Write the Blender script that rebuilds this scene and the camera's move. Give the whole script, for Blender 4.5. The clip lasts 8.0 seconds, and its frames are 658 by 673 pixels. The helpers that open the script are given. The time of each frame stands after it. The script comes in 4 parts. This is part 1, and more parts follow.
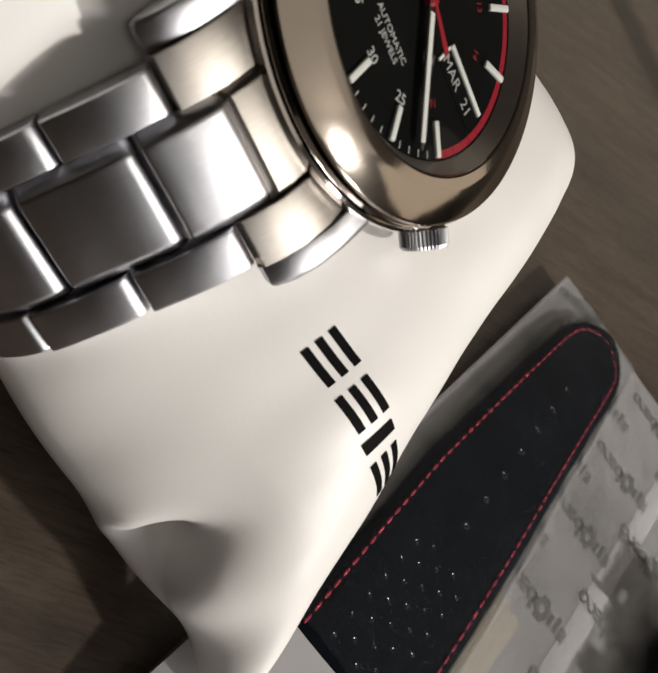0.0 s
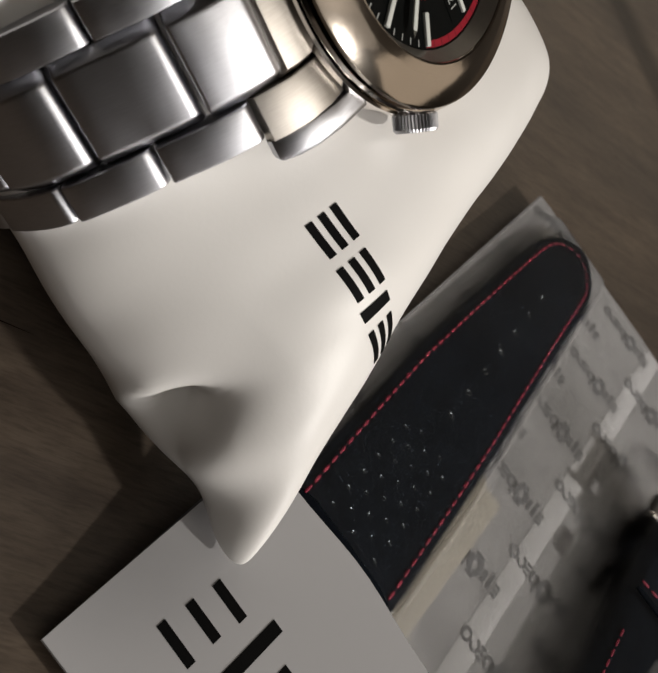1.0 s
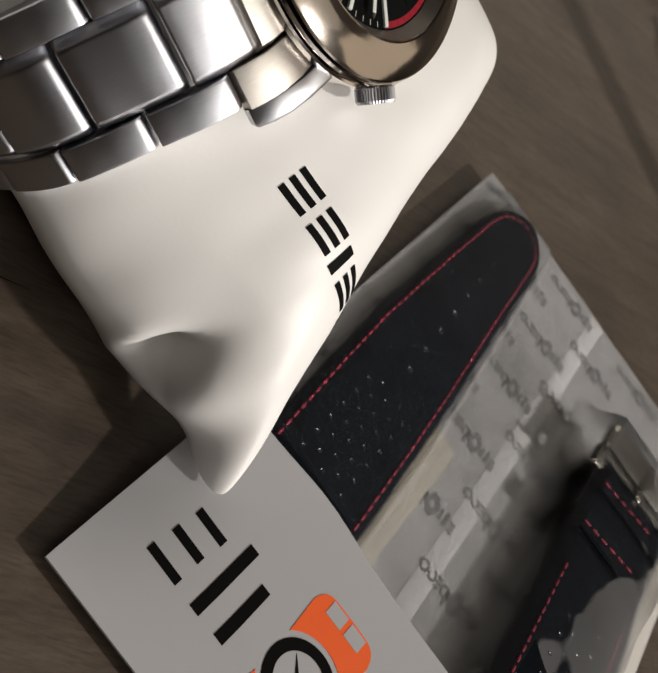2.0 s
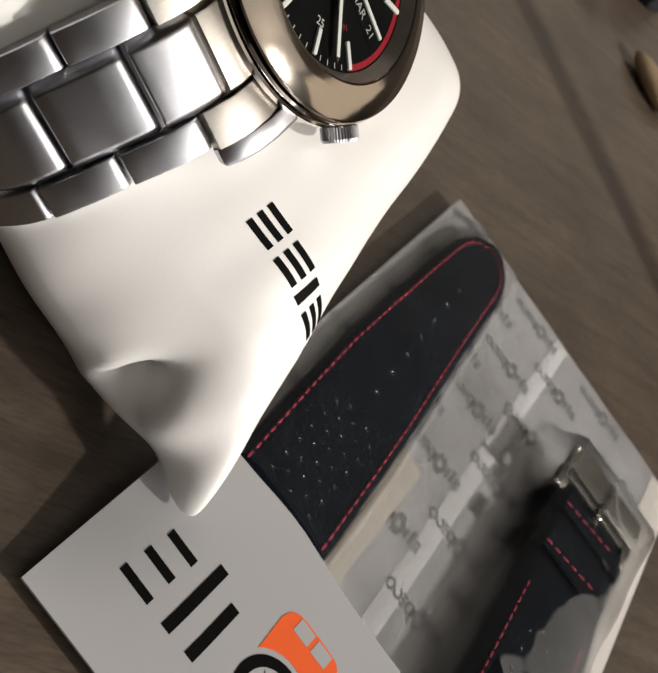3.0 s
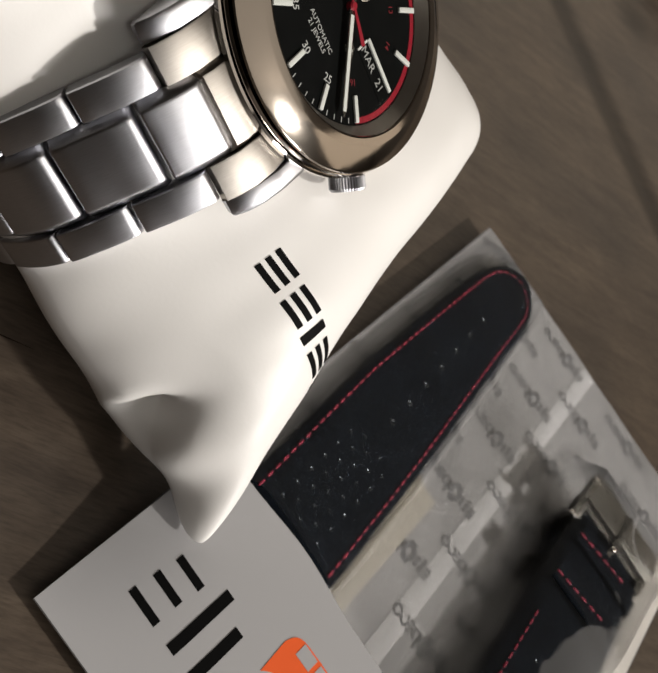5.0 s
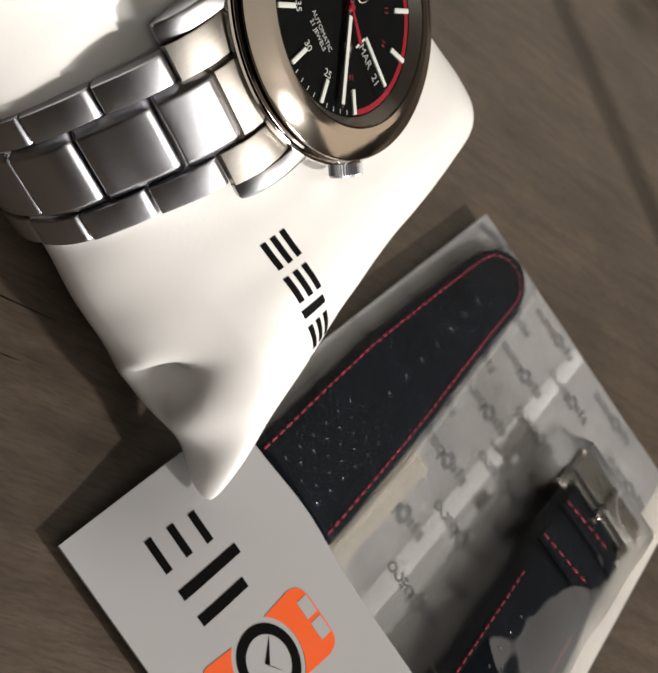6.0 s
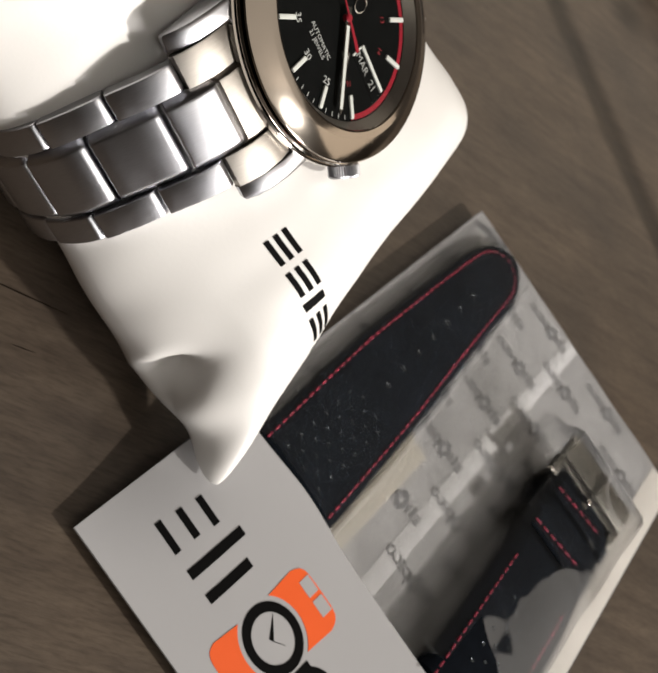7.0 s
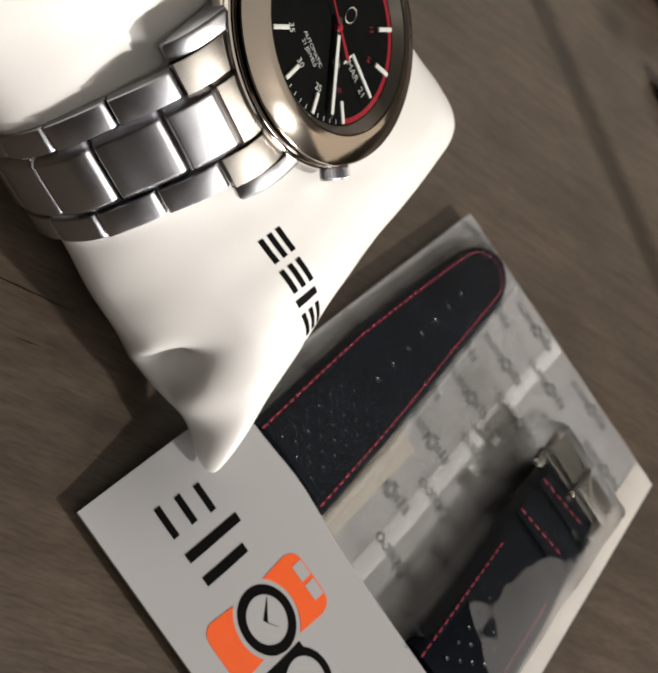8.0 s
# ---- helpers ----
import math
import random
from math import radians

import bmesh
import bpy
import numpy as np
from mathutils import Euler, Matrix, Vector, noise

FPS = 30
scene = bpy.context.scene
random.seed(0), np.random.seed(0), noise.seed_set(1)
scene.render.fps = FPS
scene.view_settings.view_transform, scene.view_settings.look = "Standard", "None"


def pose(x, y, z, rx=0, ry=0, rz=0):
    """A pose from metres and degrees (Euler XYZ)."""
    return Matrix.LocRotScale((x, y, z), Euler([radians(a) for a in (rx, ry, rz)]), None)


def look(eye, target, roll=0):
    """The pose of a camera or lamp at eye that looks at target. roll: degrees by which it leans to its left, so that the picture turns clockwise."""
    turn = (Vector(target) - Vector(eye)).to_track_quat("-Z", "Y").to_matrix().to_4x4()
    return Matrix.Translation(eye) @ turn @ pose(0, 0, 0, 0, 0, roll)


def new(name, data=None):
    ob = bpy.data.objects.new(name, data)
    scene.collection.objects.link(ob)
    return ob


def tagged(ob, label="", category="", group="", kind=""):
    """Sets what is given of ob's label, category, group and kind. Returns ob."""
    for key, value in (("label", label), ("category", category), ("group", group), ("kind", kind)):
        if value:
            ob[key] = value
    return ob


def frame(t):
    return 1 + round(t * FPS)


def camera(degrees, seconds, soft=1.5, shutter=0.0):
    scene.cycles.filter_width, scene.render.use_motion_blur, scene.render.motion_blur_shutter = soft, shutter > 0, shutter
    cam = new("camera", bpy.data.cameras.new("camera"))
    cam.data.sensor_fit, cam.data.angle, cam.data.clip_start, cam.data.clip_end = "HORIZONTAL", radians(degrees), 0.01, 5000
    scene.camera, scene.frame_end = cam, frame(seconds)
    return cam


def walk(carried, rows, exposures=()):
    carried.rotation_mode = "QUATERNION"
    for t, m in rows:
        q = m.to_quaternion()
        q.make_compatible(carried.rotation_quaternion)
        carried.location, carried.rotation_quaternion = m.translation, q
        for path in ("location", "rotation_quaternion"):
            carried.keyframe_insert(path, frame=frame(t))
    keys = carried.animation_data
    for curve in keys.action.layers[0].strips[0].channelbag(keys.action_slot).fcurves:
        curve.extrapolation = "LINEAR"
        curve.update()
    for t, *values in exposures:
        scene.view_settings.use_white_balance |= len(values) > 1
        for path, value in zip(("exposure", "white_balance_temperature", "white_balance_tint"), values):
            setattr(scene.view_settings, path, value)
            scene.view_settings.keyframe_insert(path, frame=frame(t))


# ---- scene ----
CM = 0.01

# ---------------------------------------------------------------- camera
cam = camera(33.86, 8.0, soft=1.8)
cam.data.dof.use_dof = True
cam.data.dof.focus_distance = 0.112
cam.data.dof.aperture_fstop = 85
PATH = [
    (0, -0.03669, 0.01769, 0.08863, 32.488, -38.550, -47.067),
    (0.5, -0.04273, 0.01437, 0.08795, 31.948, -38.809, -47.903),
    (1, -0.04830, 0.01273, 0.08918, 31.963, -39.507, -48.959),
    (1.5, -0.05452, 0.01077, 0.09074, 31.919, -40.379, -50.060),
    (1.7, -0.05708, 0.01028, 0.09232, 32.278, -40.630, -50.416),
    (2.8, -0.06290, 0.01101, 0.09902, 33.990, -41.814, -51.734),
    (3, -0.06250, 0.01123, 0.09941, 34.104, -41.950, -51.668),
    (3.5, -0.06220, 0.01166, 0.10161, 34.669, -41.764, -51.540),
    (4, -0.06102, 0.01220, 0.10431, 34.591, -41.711, -51.292),
    (4.5, -0.05902, 0.01255, 0.10737, 32.960, -40.666, -49.171),
    (4.7, -0.05929, 0.01240, 0.10803, 32.030, -40.277, -48.337),
    (5.8, -0.06830, 0.00991, 0.11427, 30.699, -39.582, -47.053),
    (6, -0.06972, 0.00994, 0.11656, 30.295, -39.599, -46.890),
    (6.5, -0.07361, 0.00966, 0.11908, 30.294, -39.596, -47.162),
    (7, -0.07523, 0.00981, 0.12170, 30.121, -39.360, -46.994),
    (7.5, -0.07876, 0.00925, 0.12433, 30.506, -39.506, -47.077),
    (8, -0.08085, 0.00870, 0.12611, 30.482, -39.612, -47.115),
]
walk(cam, [(t, pose(x, y, z, rx, ry, rz)) for t, x, y, z, rx, ry, rz in PATH],
     exposures=[(0.0, -0.40), (0.6, -0.63), (1.5, -0.58), (2.8, -0.11), (3.2, -0.15), (3.8, -0.46), (4.5, -0.42), (6.0, 0.0), (7.4, 0.05), (8.0, -0.04)])

# ---------------------------------------------------------------- light
world = bpy.data.worlds.new("room_air")
world.use_nodes = True
world.node_tree.nodes["Background"].inputs[0].default_value = (1.0, 0.93, 0.85, 1)
world.node_tree.nodes["Background"].inputs[1].default_value = 0.02
scene.world = world


def disk_lamp(x, y, z, watts, size, colour, name):
    data = bpy.data.lights.new(name, "AREA")
    data.shape, data.size, data.energy, data.color = "DISK", size, watts, colour
    ob = new(name, data)
    ob.matrix_world = look((x, y, z), (0.04, 0.0, 0.0))
    return ob


# two unseen fill lamps, added to brighten the far wood and cushion's left
disk_lamp(0.52, 0.26, 0.42, 0.5, 0.38, (1.0, 0.91, 0.785), "near_fill_light")
disk_lamp(-1.25, -0.75, 1.45, 2.9, 0.24, (1.0, 0.95, 0.88), "west_fill_light")
disk_lamp(0.16, -2.10, 1.40, 55, 0.13, (1.0, 0.945, 0.875), "spot_lamp_light")

# daylight from a broad window in the south wall
sky = bpy.data.lights.new("window_light", "AREA")
sky.shape, sky.size, sky.size_y, sky.energy, sky.color = "RECTANGLE", 1.20, 0.40, 52, (1.0, 0.955, 0.92)
# unseen fill, added to give the bezel its tan reflection
lamp = bpy.data.lights.new("bezel_fill_light", "AREA")
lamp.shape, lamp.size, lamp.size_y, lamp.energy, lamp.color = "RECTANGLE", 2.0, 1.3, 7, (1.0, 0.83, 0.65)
new("bezel_fill_light", lamp).matrix_world = look((1.95, -2.35, 1.05), (0, 0, 0))
# unseen fill standing in for light off the ceiling
panel = bpy.data.lights.new("overhead_fill_light", "AREA")
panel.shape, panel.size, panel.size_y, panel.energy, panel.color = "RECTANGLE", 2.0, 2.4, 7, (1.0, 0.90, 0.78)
new("overhead_fill_light", panel).matrix_world = pose(0.1, -1.35, 1.70)
# unseen fill, added for the sheen on the right-hand wood
glow = bpy.data.lights.new("east_fill_light", "AREA")
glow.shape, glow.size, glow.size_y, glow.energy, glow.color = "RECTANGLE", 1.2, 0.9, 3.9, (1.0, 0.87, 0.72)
new("east_fill_light", glow).matrix_world = look((2.6, 0.02, 1.18), (0, 0, 0))
new("window_light", sky).matrix_world = look((-0.36, -2.80, 0.90), (0.0, 0, 0.05))

# ---------------------------------------------------------------- materials


def material(name, colour, rough=0.5, metal=0.0, spread=0.0, scale=200.0, bump=0.0, bump_scale=900.0, stretch=(1, 1, 1), coat=0.0, turn=0.0, ior=1.5):
    """A surface with two scales of variation and fine relief."""
    m = bpy.data.materials.new(name)
    m.use_nodes = True
    nt = m.node_tree
    n, link = nt.nodes, nt.links
    p = n["Principled BSDF"]
    p.inputs["Metallic"].default_value = metal
    p.inputs["Roughness"].default_value = rough
    p.inputs["IOR"].default_value = ior
    p.inputs["Coat Weight"].default_value = coat
    p.inputs["Coat Roughness"].default_value = 0.15
    p.inputs["Base Color"].default_value = (*colour, 1)
    tc = n.new("ShaderNodeTexCoord")
    mp = n.new("ShaderNodeMapping")
    mp.inputs["Scale"].default_value = stretch
    mp.inputs["Rotation"].default_value = (0, 0, turn)
    link.new(tc.outputs["Object"], mp.inputs[0])
    if spread:
        big, small, mix, ramp = n.new("ShaderNodeTexNoise"), n.new("ShaderNodeTexNoise"), n.new("ShaderNodeMix"), n.new("ShaderNodeValToRGB")
        big.inputs["Scale"].default_value, small.inputs["Scale"].default_value = scale * 0.2, scale
        big.inputs["Detail"].default_value = small.inputs["Detail"].default_value = 5
        link.new(mp.outputs[0], big.inputs[0]), link.new(mp.outputs[0], small.inputs[0])
        mix.inputs[0].default_value = 0.5
        link.new(big.outputs[0], mix.inputs[2]), link.new(small.outputs[0], mix.inputs[3])
        link.new(mix.outputs[0], ramp.inputs[0])
        ramp.color_ramp.elements[0].position, ramp.color_ramp.elements[1].position = 0.36, 0.64
        ramp.color_ramp.elements[0].color = (*[c * (1 - spread) for c in colour], 1)
        ramp.color_ramp.elements[1].color = (*[min(1, c * (1 + spread)) for c in colour], 1)
        link.new(ramp.outputs[0], p.inputs["Base Color"])
    if bump:
        tex, b = n.new("ShaderNodeTexNoise"), n.new("ShaderNodeBump")
        tex.inputs["Scale"].default_value, tex.inputs["Detail"].default_value = bump_scale, 3
        b.inputs["Strength"].default_value, b.inputs["Distance"].default_value = bump, 0.0004
        link.new(mp.outputs[0], tex.inputs[0]), link.new(tex.outputs[0], b.inputs["Height"]), link.new(b.outputs[0], p.inputs["Normal"])
    return m


def brushed(name, colour, rough, grain=0.06, stretch=(60, 1, 1), scale=900.0):
    """Satin steel: a soft even gloss with a fine grain along one direction."""
    m = bpy.data.materials.new(name)
    m.use_nodes = True
    nt = m.node_tree
    n, link = nt.nodes, nt.links
    n.remove(n["Principled BSDF"])
    gloss = n.new("ShaderNodeBsdfAnisotropic")
    gloss.distribution = "BECKMANN"
    tc, mp, tex, b, cloud, ramp, worn = (n.new("ShaderNode" + k) for k in ("TexCoord", "Mapping", "TexNoise", "Bump", "TexNoise", "ValToRGB", "MapRange"))
    mp.inputs["Scale"].default_value = stretch
    tex.inputs["Scale"].default_value, tex.inputs["Detail"].default_value = scale, 2
    cloud.inputs["Scale"].default_value, cloud.inputs["Detail"].default_value = 260, 4
    b.inputs["Strength"].default_value, b.inputs["Distance"].default_value = grain, 0.0002
    ramp.color_ramp.elements[0].position, ramp.color_ramp.elements[1].position = 0.3, 0.7
    ramp.color_ramp.elements[0].color = (*[c * 0.90 for c in colour], 1)
    ramp.color_ramp.elements[1].color = (*[c * 1.06 for c in colour], 1)
    worn.inputs["To Min"].default_value, worn.inputs["To Max"].default_value = rough - 0.03, rough + 0.03
    link.new(tc.outputs["Object"], mp.inputs[0]), link.new(mp.outputs[0], tex.inputs[0]), link.new(tc.outputs["Object"], cloud.inputs[0])
    link.new(tex.outputs[0], ramp.inputs[0]), link.new(ramp.outputs[0], gloss.inputs["Color"])
    link.new(cloud.outputs[0], worn.inputs["Value"]), link.new(worn.outputs[0], gloss.inputs["Roughness"])
    link.new(tex.outputs[0], b.inputs["Height"]), link.new(b.outputs[0], gloss.inputs["Normal"])
    link.new(gloss.outputs[0], n["Material Output"].inputs[0])
    return m


SATIN = brushed("satin_steel", (0.525, 0.53, 0.56), 0.44, 0.08, (40, 1, 1), 700)
# satin steel again, its colour dimmed and warmed to tame the end links' reflection
DIMSATIN = brushed("dimmed_satin_steel", (0.37, 0.345, 0.315), 0.48, 0.10, (40, 1, 1), 600)
BUCKLESTEEL = brushed("dull_buckle_steel", (0.30, 0.295, 0.285), 0.42, 0.08, (1, 40, 1), 700)
POLISH = material("polished_steel", (0.66, 0.62, 0.58), 0.07, 1.0, 0.04, 150, 0.02, 500)
BEZELSTEEL = material("soft_polished_steel", (0.48, 0.43, 0.375), 0.11, 1.0, 0.05, 150, 0.03, 600)
# steel for rims put into the leather's holes to imitate their glints
HOLEGLINT = material("pale_hole_glint_steel", (0.17, 0.19, 0.21), 0.25, 1.0, 0.05, 200)
GLINT = material("cool_pore_glint_steel", (0.12, 0.14, 0.16), 0.2, 1.0, 0.05, 200)
# darker copy of the polished steel, with shade put into its colour
SHADESTEEL = material("shaded_steel", (0.25, 0.24, 0.23), 0.25, 1.0, 0.05, 200)
DIAL = material("black_dial", (0.0045, 0.005, 0.005), 0.4, 0.0, 0.2, 500, ior=1.12)
REHAUT = material("satin_inner_ring", (0.125, 0.112, 0.096), 0.36, 0.6, 0.15, 300)
LUME = material("white_lume", (0.58, 0.60, 0.57), 0.55, 0.0, 0.05, 900)
PRINTW = material("white_print", (0.43, 0.44, 0.43), 0.6)
PRINTD = material("grey_date_print", (0.30, 0.31, 0.30), 0.6)
RED = material("red_paint", (0.25, 0.006, 0.018), 0.4, 0.0, 0.1, 600)
DARKRED = material("dark_red_print", (0.17, 0.006, 0.012), 0.5)
HANDSTEEL = material("hand_steel", (0.75, 0.74, 0.70), 0.2, 1.0)
CUSHION = material("white_leatherette", (0.81, 0.797, 0.775), 0.42, 0.0, 0.02, 60, 0.035, 1800)
INK = material("black_ink", (0.004, 0.004, 0.004), 0.6, 0.0, 0.1, 800, ior=1.12)
ORANGE = material("orange_ink", (0.85, 0.105, 0.006), 0.6, 0.0, 0.03, 200)
LEATHER = material("black_leather", (0.0035, 0.005, 0.008), 0.6, 0.0, 0.3, 500, 0.10, 2600, ior=1.12)
THREAD = material("red_thread", (0.24, 0.008, 0.035), 0.6, 0.0, 0.15, 1500, 0.3, 4000)
CARD = material("white_card", (0.39, 0.389, 0.40), 0.35, 0.0, 0.03, 40, 0.05, 300, coat=0.7)
SHEET = material("milky_bag_back", (0.20, 0.199, 0.206), 0.45, 0.0, 0.28, 120, 0.25, 120)
BAND = material("bag_seam_plastic", (0.42, 0.42, 0.435), 0.35, 0.0, 0.06, 120, 0.1, 200)
EDGE = material("bag_edge_plastic", (0.48, 0.455, 0.425), 0.4, 0.0, 0.12, 110, 0.15, 160)
BEIGE = material("beige_bag_paper", (0.25, 0.23, 0.195), 0.5, 0.0, 0.08, 120, 0.1, 200)
PRINTG = material("faded_grey_print", (0.05, 0.052, 0.06), 0.6, 0.0, 0.3, 500)
FILLER = material("dark_joint_filler", (0.008, 0.006, 0.005), 0.9, 0.0, 0.35, 90, ior=1.05)
GREYBLUE = material("navy_cloth", (0.012, 0.014, 0.020), 0.8, 0.0, 0.2, 500, 0.3, 900)
TAN = material("tan_wood", (0.33, 0.24, 0.14), 0.55, 0.0, 0.15, 300)
PLASTER = material("room_plaster", (0.13, 0.115, 0.10), 0.9, 0.0, 0.05, 3)
FLOORM = material("room_floor", (0.12, 0.095, 0.075), 0.6, 0.0, 0.1, 5)


def wood():
    """Grey-brown table wood: long grain, pores, blotches and a soft sheen."""
    m = bpy.data.materials.new("grey_brown_wood")
    m.use_nodes = True
    nt = m.node_tree
    n, link = nt.nodes, nt.links
    p = n["Principled BSDF"]
    tc, mp = n.new("ShaderNodeTexCoord"), n.new("ShaderNodeMapping")
    mp.vector_type = "TEXTURE"
    mp.inputs["Scale"].default_value = (1, 0.17, 1)
    mp.inputs["Rotation"].default_value = (0, 0, radians(-52))
    link.new(tc.outputs["Object"], mp.inputs[0])
    grain, blotch, pores = (n.new("ShaderNodeTexNoise") for _ in range(3))
    grain.inputs["Scale"].default_value, grain.inputs["Detail"].default_value = 60, 10
    grain.inputs["Distortion"].default_value = 0.6
    blotch.inputs["Scale"].default_value, blotch.inputs["Detail"].default_value = 28, 4
    pores.inputs["Scale"].default_value, pores.inputs["Detail"].default_value = 420, 5
    link.new(mp.outputs[0], grain.inputs[0]), link.new(tc.outputs["Object"], blotch.inputs[0]), link.new(mp.outputs[0], pores.inputs[0])
    ramp, ramp2, mul = n.new("ShaderNodeValToRGB"), n.new("ShaderNodeValToRGB"), n.new("ShaderNodeMix")
    e = ramp.color_ramp.elements
    e[0].position, e[0].color = 0.26, (0.058, 0.043, 0.032, 1)
    e[1].position, e[1].color = 0.74, (0.106, 0.082, 0.061, 1)
    e2 = ramp2.color_ramp.elements
    e2[0].position, e2[0].color = 0.33, (0.72, 0.72, 0.74, 1)
    e2[1].position, e2[1].color = 0.66, (1.12, 1.09, 1.05, 1)
    mul.data_type, mul.blend_type = "RGBA", "MULTIPLY"
    mul.inputs[0].default_value = 1.0
    link.new(grain.outputs[0], ramp.inputs[0]), link.new(blotch.outputs[0], ramp2.inputs[0])
    link.new(ramp.outputs[0], mul.inputs[6]), link.new(ramp2.outputs[0], mul.inputs[7])
    # dark stain along the worn groove; beyond it, the pouch's shadow painted in
    parts = n.new("ShaderNodeSeparateXYZ")
    link.new(tc.outputs["Object"], parts.inputs[0])

    def math_node(kind, a, b):
        k = n.new("ShaderNodeMath")
        k.operation = kind
        for i, v in enumerate((a, b)):
            if isinstance(v, (int, float)):
                k.inputs[i].default_value = v
            else:
                link.new(v, k.inputs[i])
        return k.outputs[0]
    across = math_node("ADD", math_node("MULTIPLY", math_node("SUBTRACT", parts.outputs[0], 0.2063), 0.93), math_node("MULTIPLY", parts.outputs[1], -0.37))
    across = math_node("ADD", across, math_node("MULTIPLY", math_node("SUBTRACT", blotch.outputs[0], 0.5), 0.006))
    line = math_node("ABSOLUTE", across, 0)
    # round dark patch for the shadow beside the pouch
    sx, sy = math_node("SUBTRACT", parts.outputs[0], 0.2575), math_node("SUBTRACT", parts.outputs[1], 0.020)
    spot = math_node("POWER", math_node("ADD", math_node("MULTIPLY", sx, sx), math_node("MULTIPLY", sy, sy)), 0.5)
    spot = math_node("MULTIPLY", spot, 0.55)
    stain_shade, shade = n.new("ShaderNodeValToRGB"), n.new("ShaderNodeMix")
    stain_shade.color_ramp.interpolation = "EASE"
    stain_shade.color_ramp.elements[0].position, stain_shade.color_ramp.elements[0].color = 0.12, (0.30, 0.27, 0.22, 1)
    stain_shade.color_ramp.elements[1].position, stain_shade.color_ramp.elements[1].color = 0.85, (1, 1, 1, 1)
    link.new(math_node("MULTIPLY", math_node("MINIMUM", line, math_node("ADD", spot, 0.0015)), 100), stain_shade.inputs[0])
    shade.data_type, shade.blend_type = "RGBA", "MULTIPLY"
    shade.inputs[0].default_value = 1.0
    fine, ramp3, mul2 = n.new("ShaderNodeTexNoise"), n.new("ShaderNodeValToRGB"), n.new("ShaderNodeMix")
    fine.inputs["Scale"].default_value, fine.inputs["Detail"].default_value = 330, 8
    fine.inputs["Roughness"].default_value = 0.65
    link.new(mp.outputs[0], fine.inputs[0]), link.new(fine.outputs[0], ramp3.inputs[0])
    ramp3.color_ramp.elements[0].position, ramp3.color_ramp.elements[0].color = 0.36, (0.72, 0.70, 0.68, 1)
    ramp3.color_ramp.elements[1].position, ramp3.color_ramp.elements[1].color = 0.56, (1.06, 1.06, 1.05, 1)
    mul2.data_type, mul2.blend_type = "RGBA", "MULTIPLY"
    mul2.inputs[0].default_value = 1.0
    link.new(mul.outputs[2], mul2.inputs[6]), link.new(ramp3.outputs[0], mul2.inputs[7])
    link.new(mul2.outputs[2], shade.inputs[6]), link.new(stain_shade.outputs[0], shade.inputs[7])
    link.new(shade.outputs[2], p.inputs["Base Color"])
    p.inputs["Roughness"].default_value = 0.48
    b = n.new("ShaderNodeBump")
    b.inputs["Strength"].default_value, b.inputs["Distance"].default_value = 0.12, 0.0003
    link.new(pores.outputs[0], b.inputs["Height"]), link.new(b.outputs[0], p.inputs["Normal"])
    return m


# centre and reach of the smear: location is minus centre times scale
RING = ((-0.0930 * 180, 0.0592 * 200, 0), (180, 200, 0))
SMEAR = ((-0.0565 * 31, 0.0625 * 56, 0), (31, 56, 0))


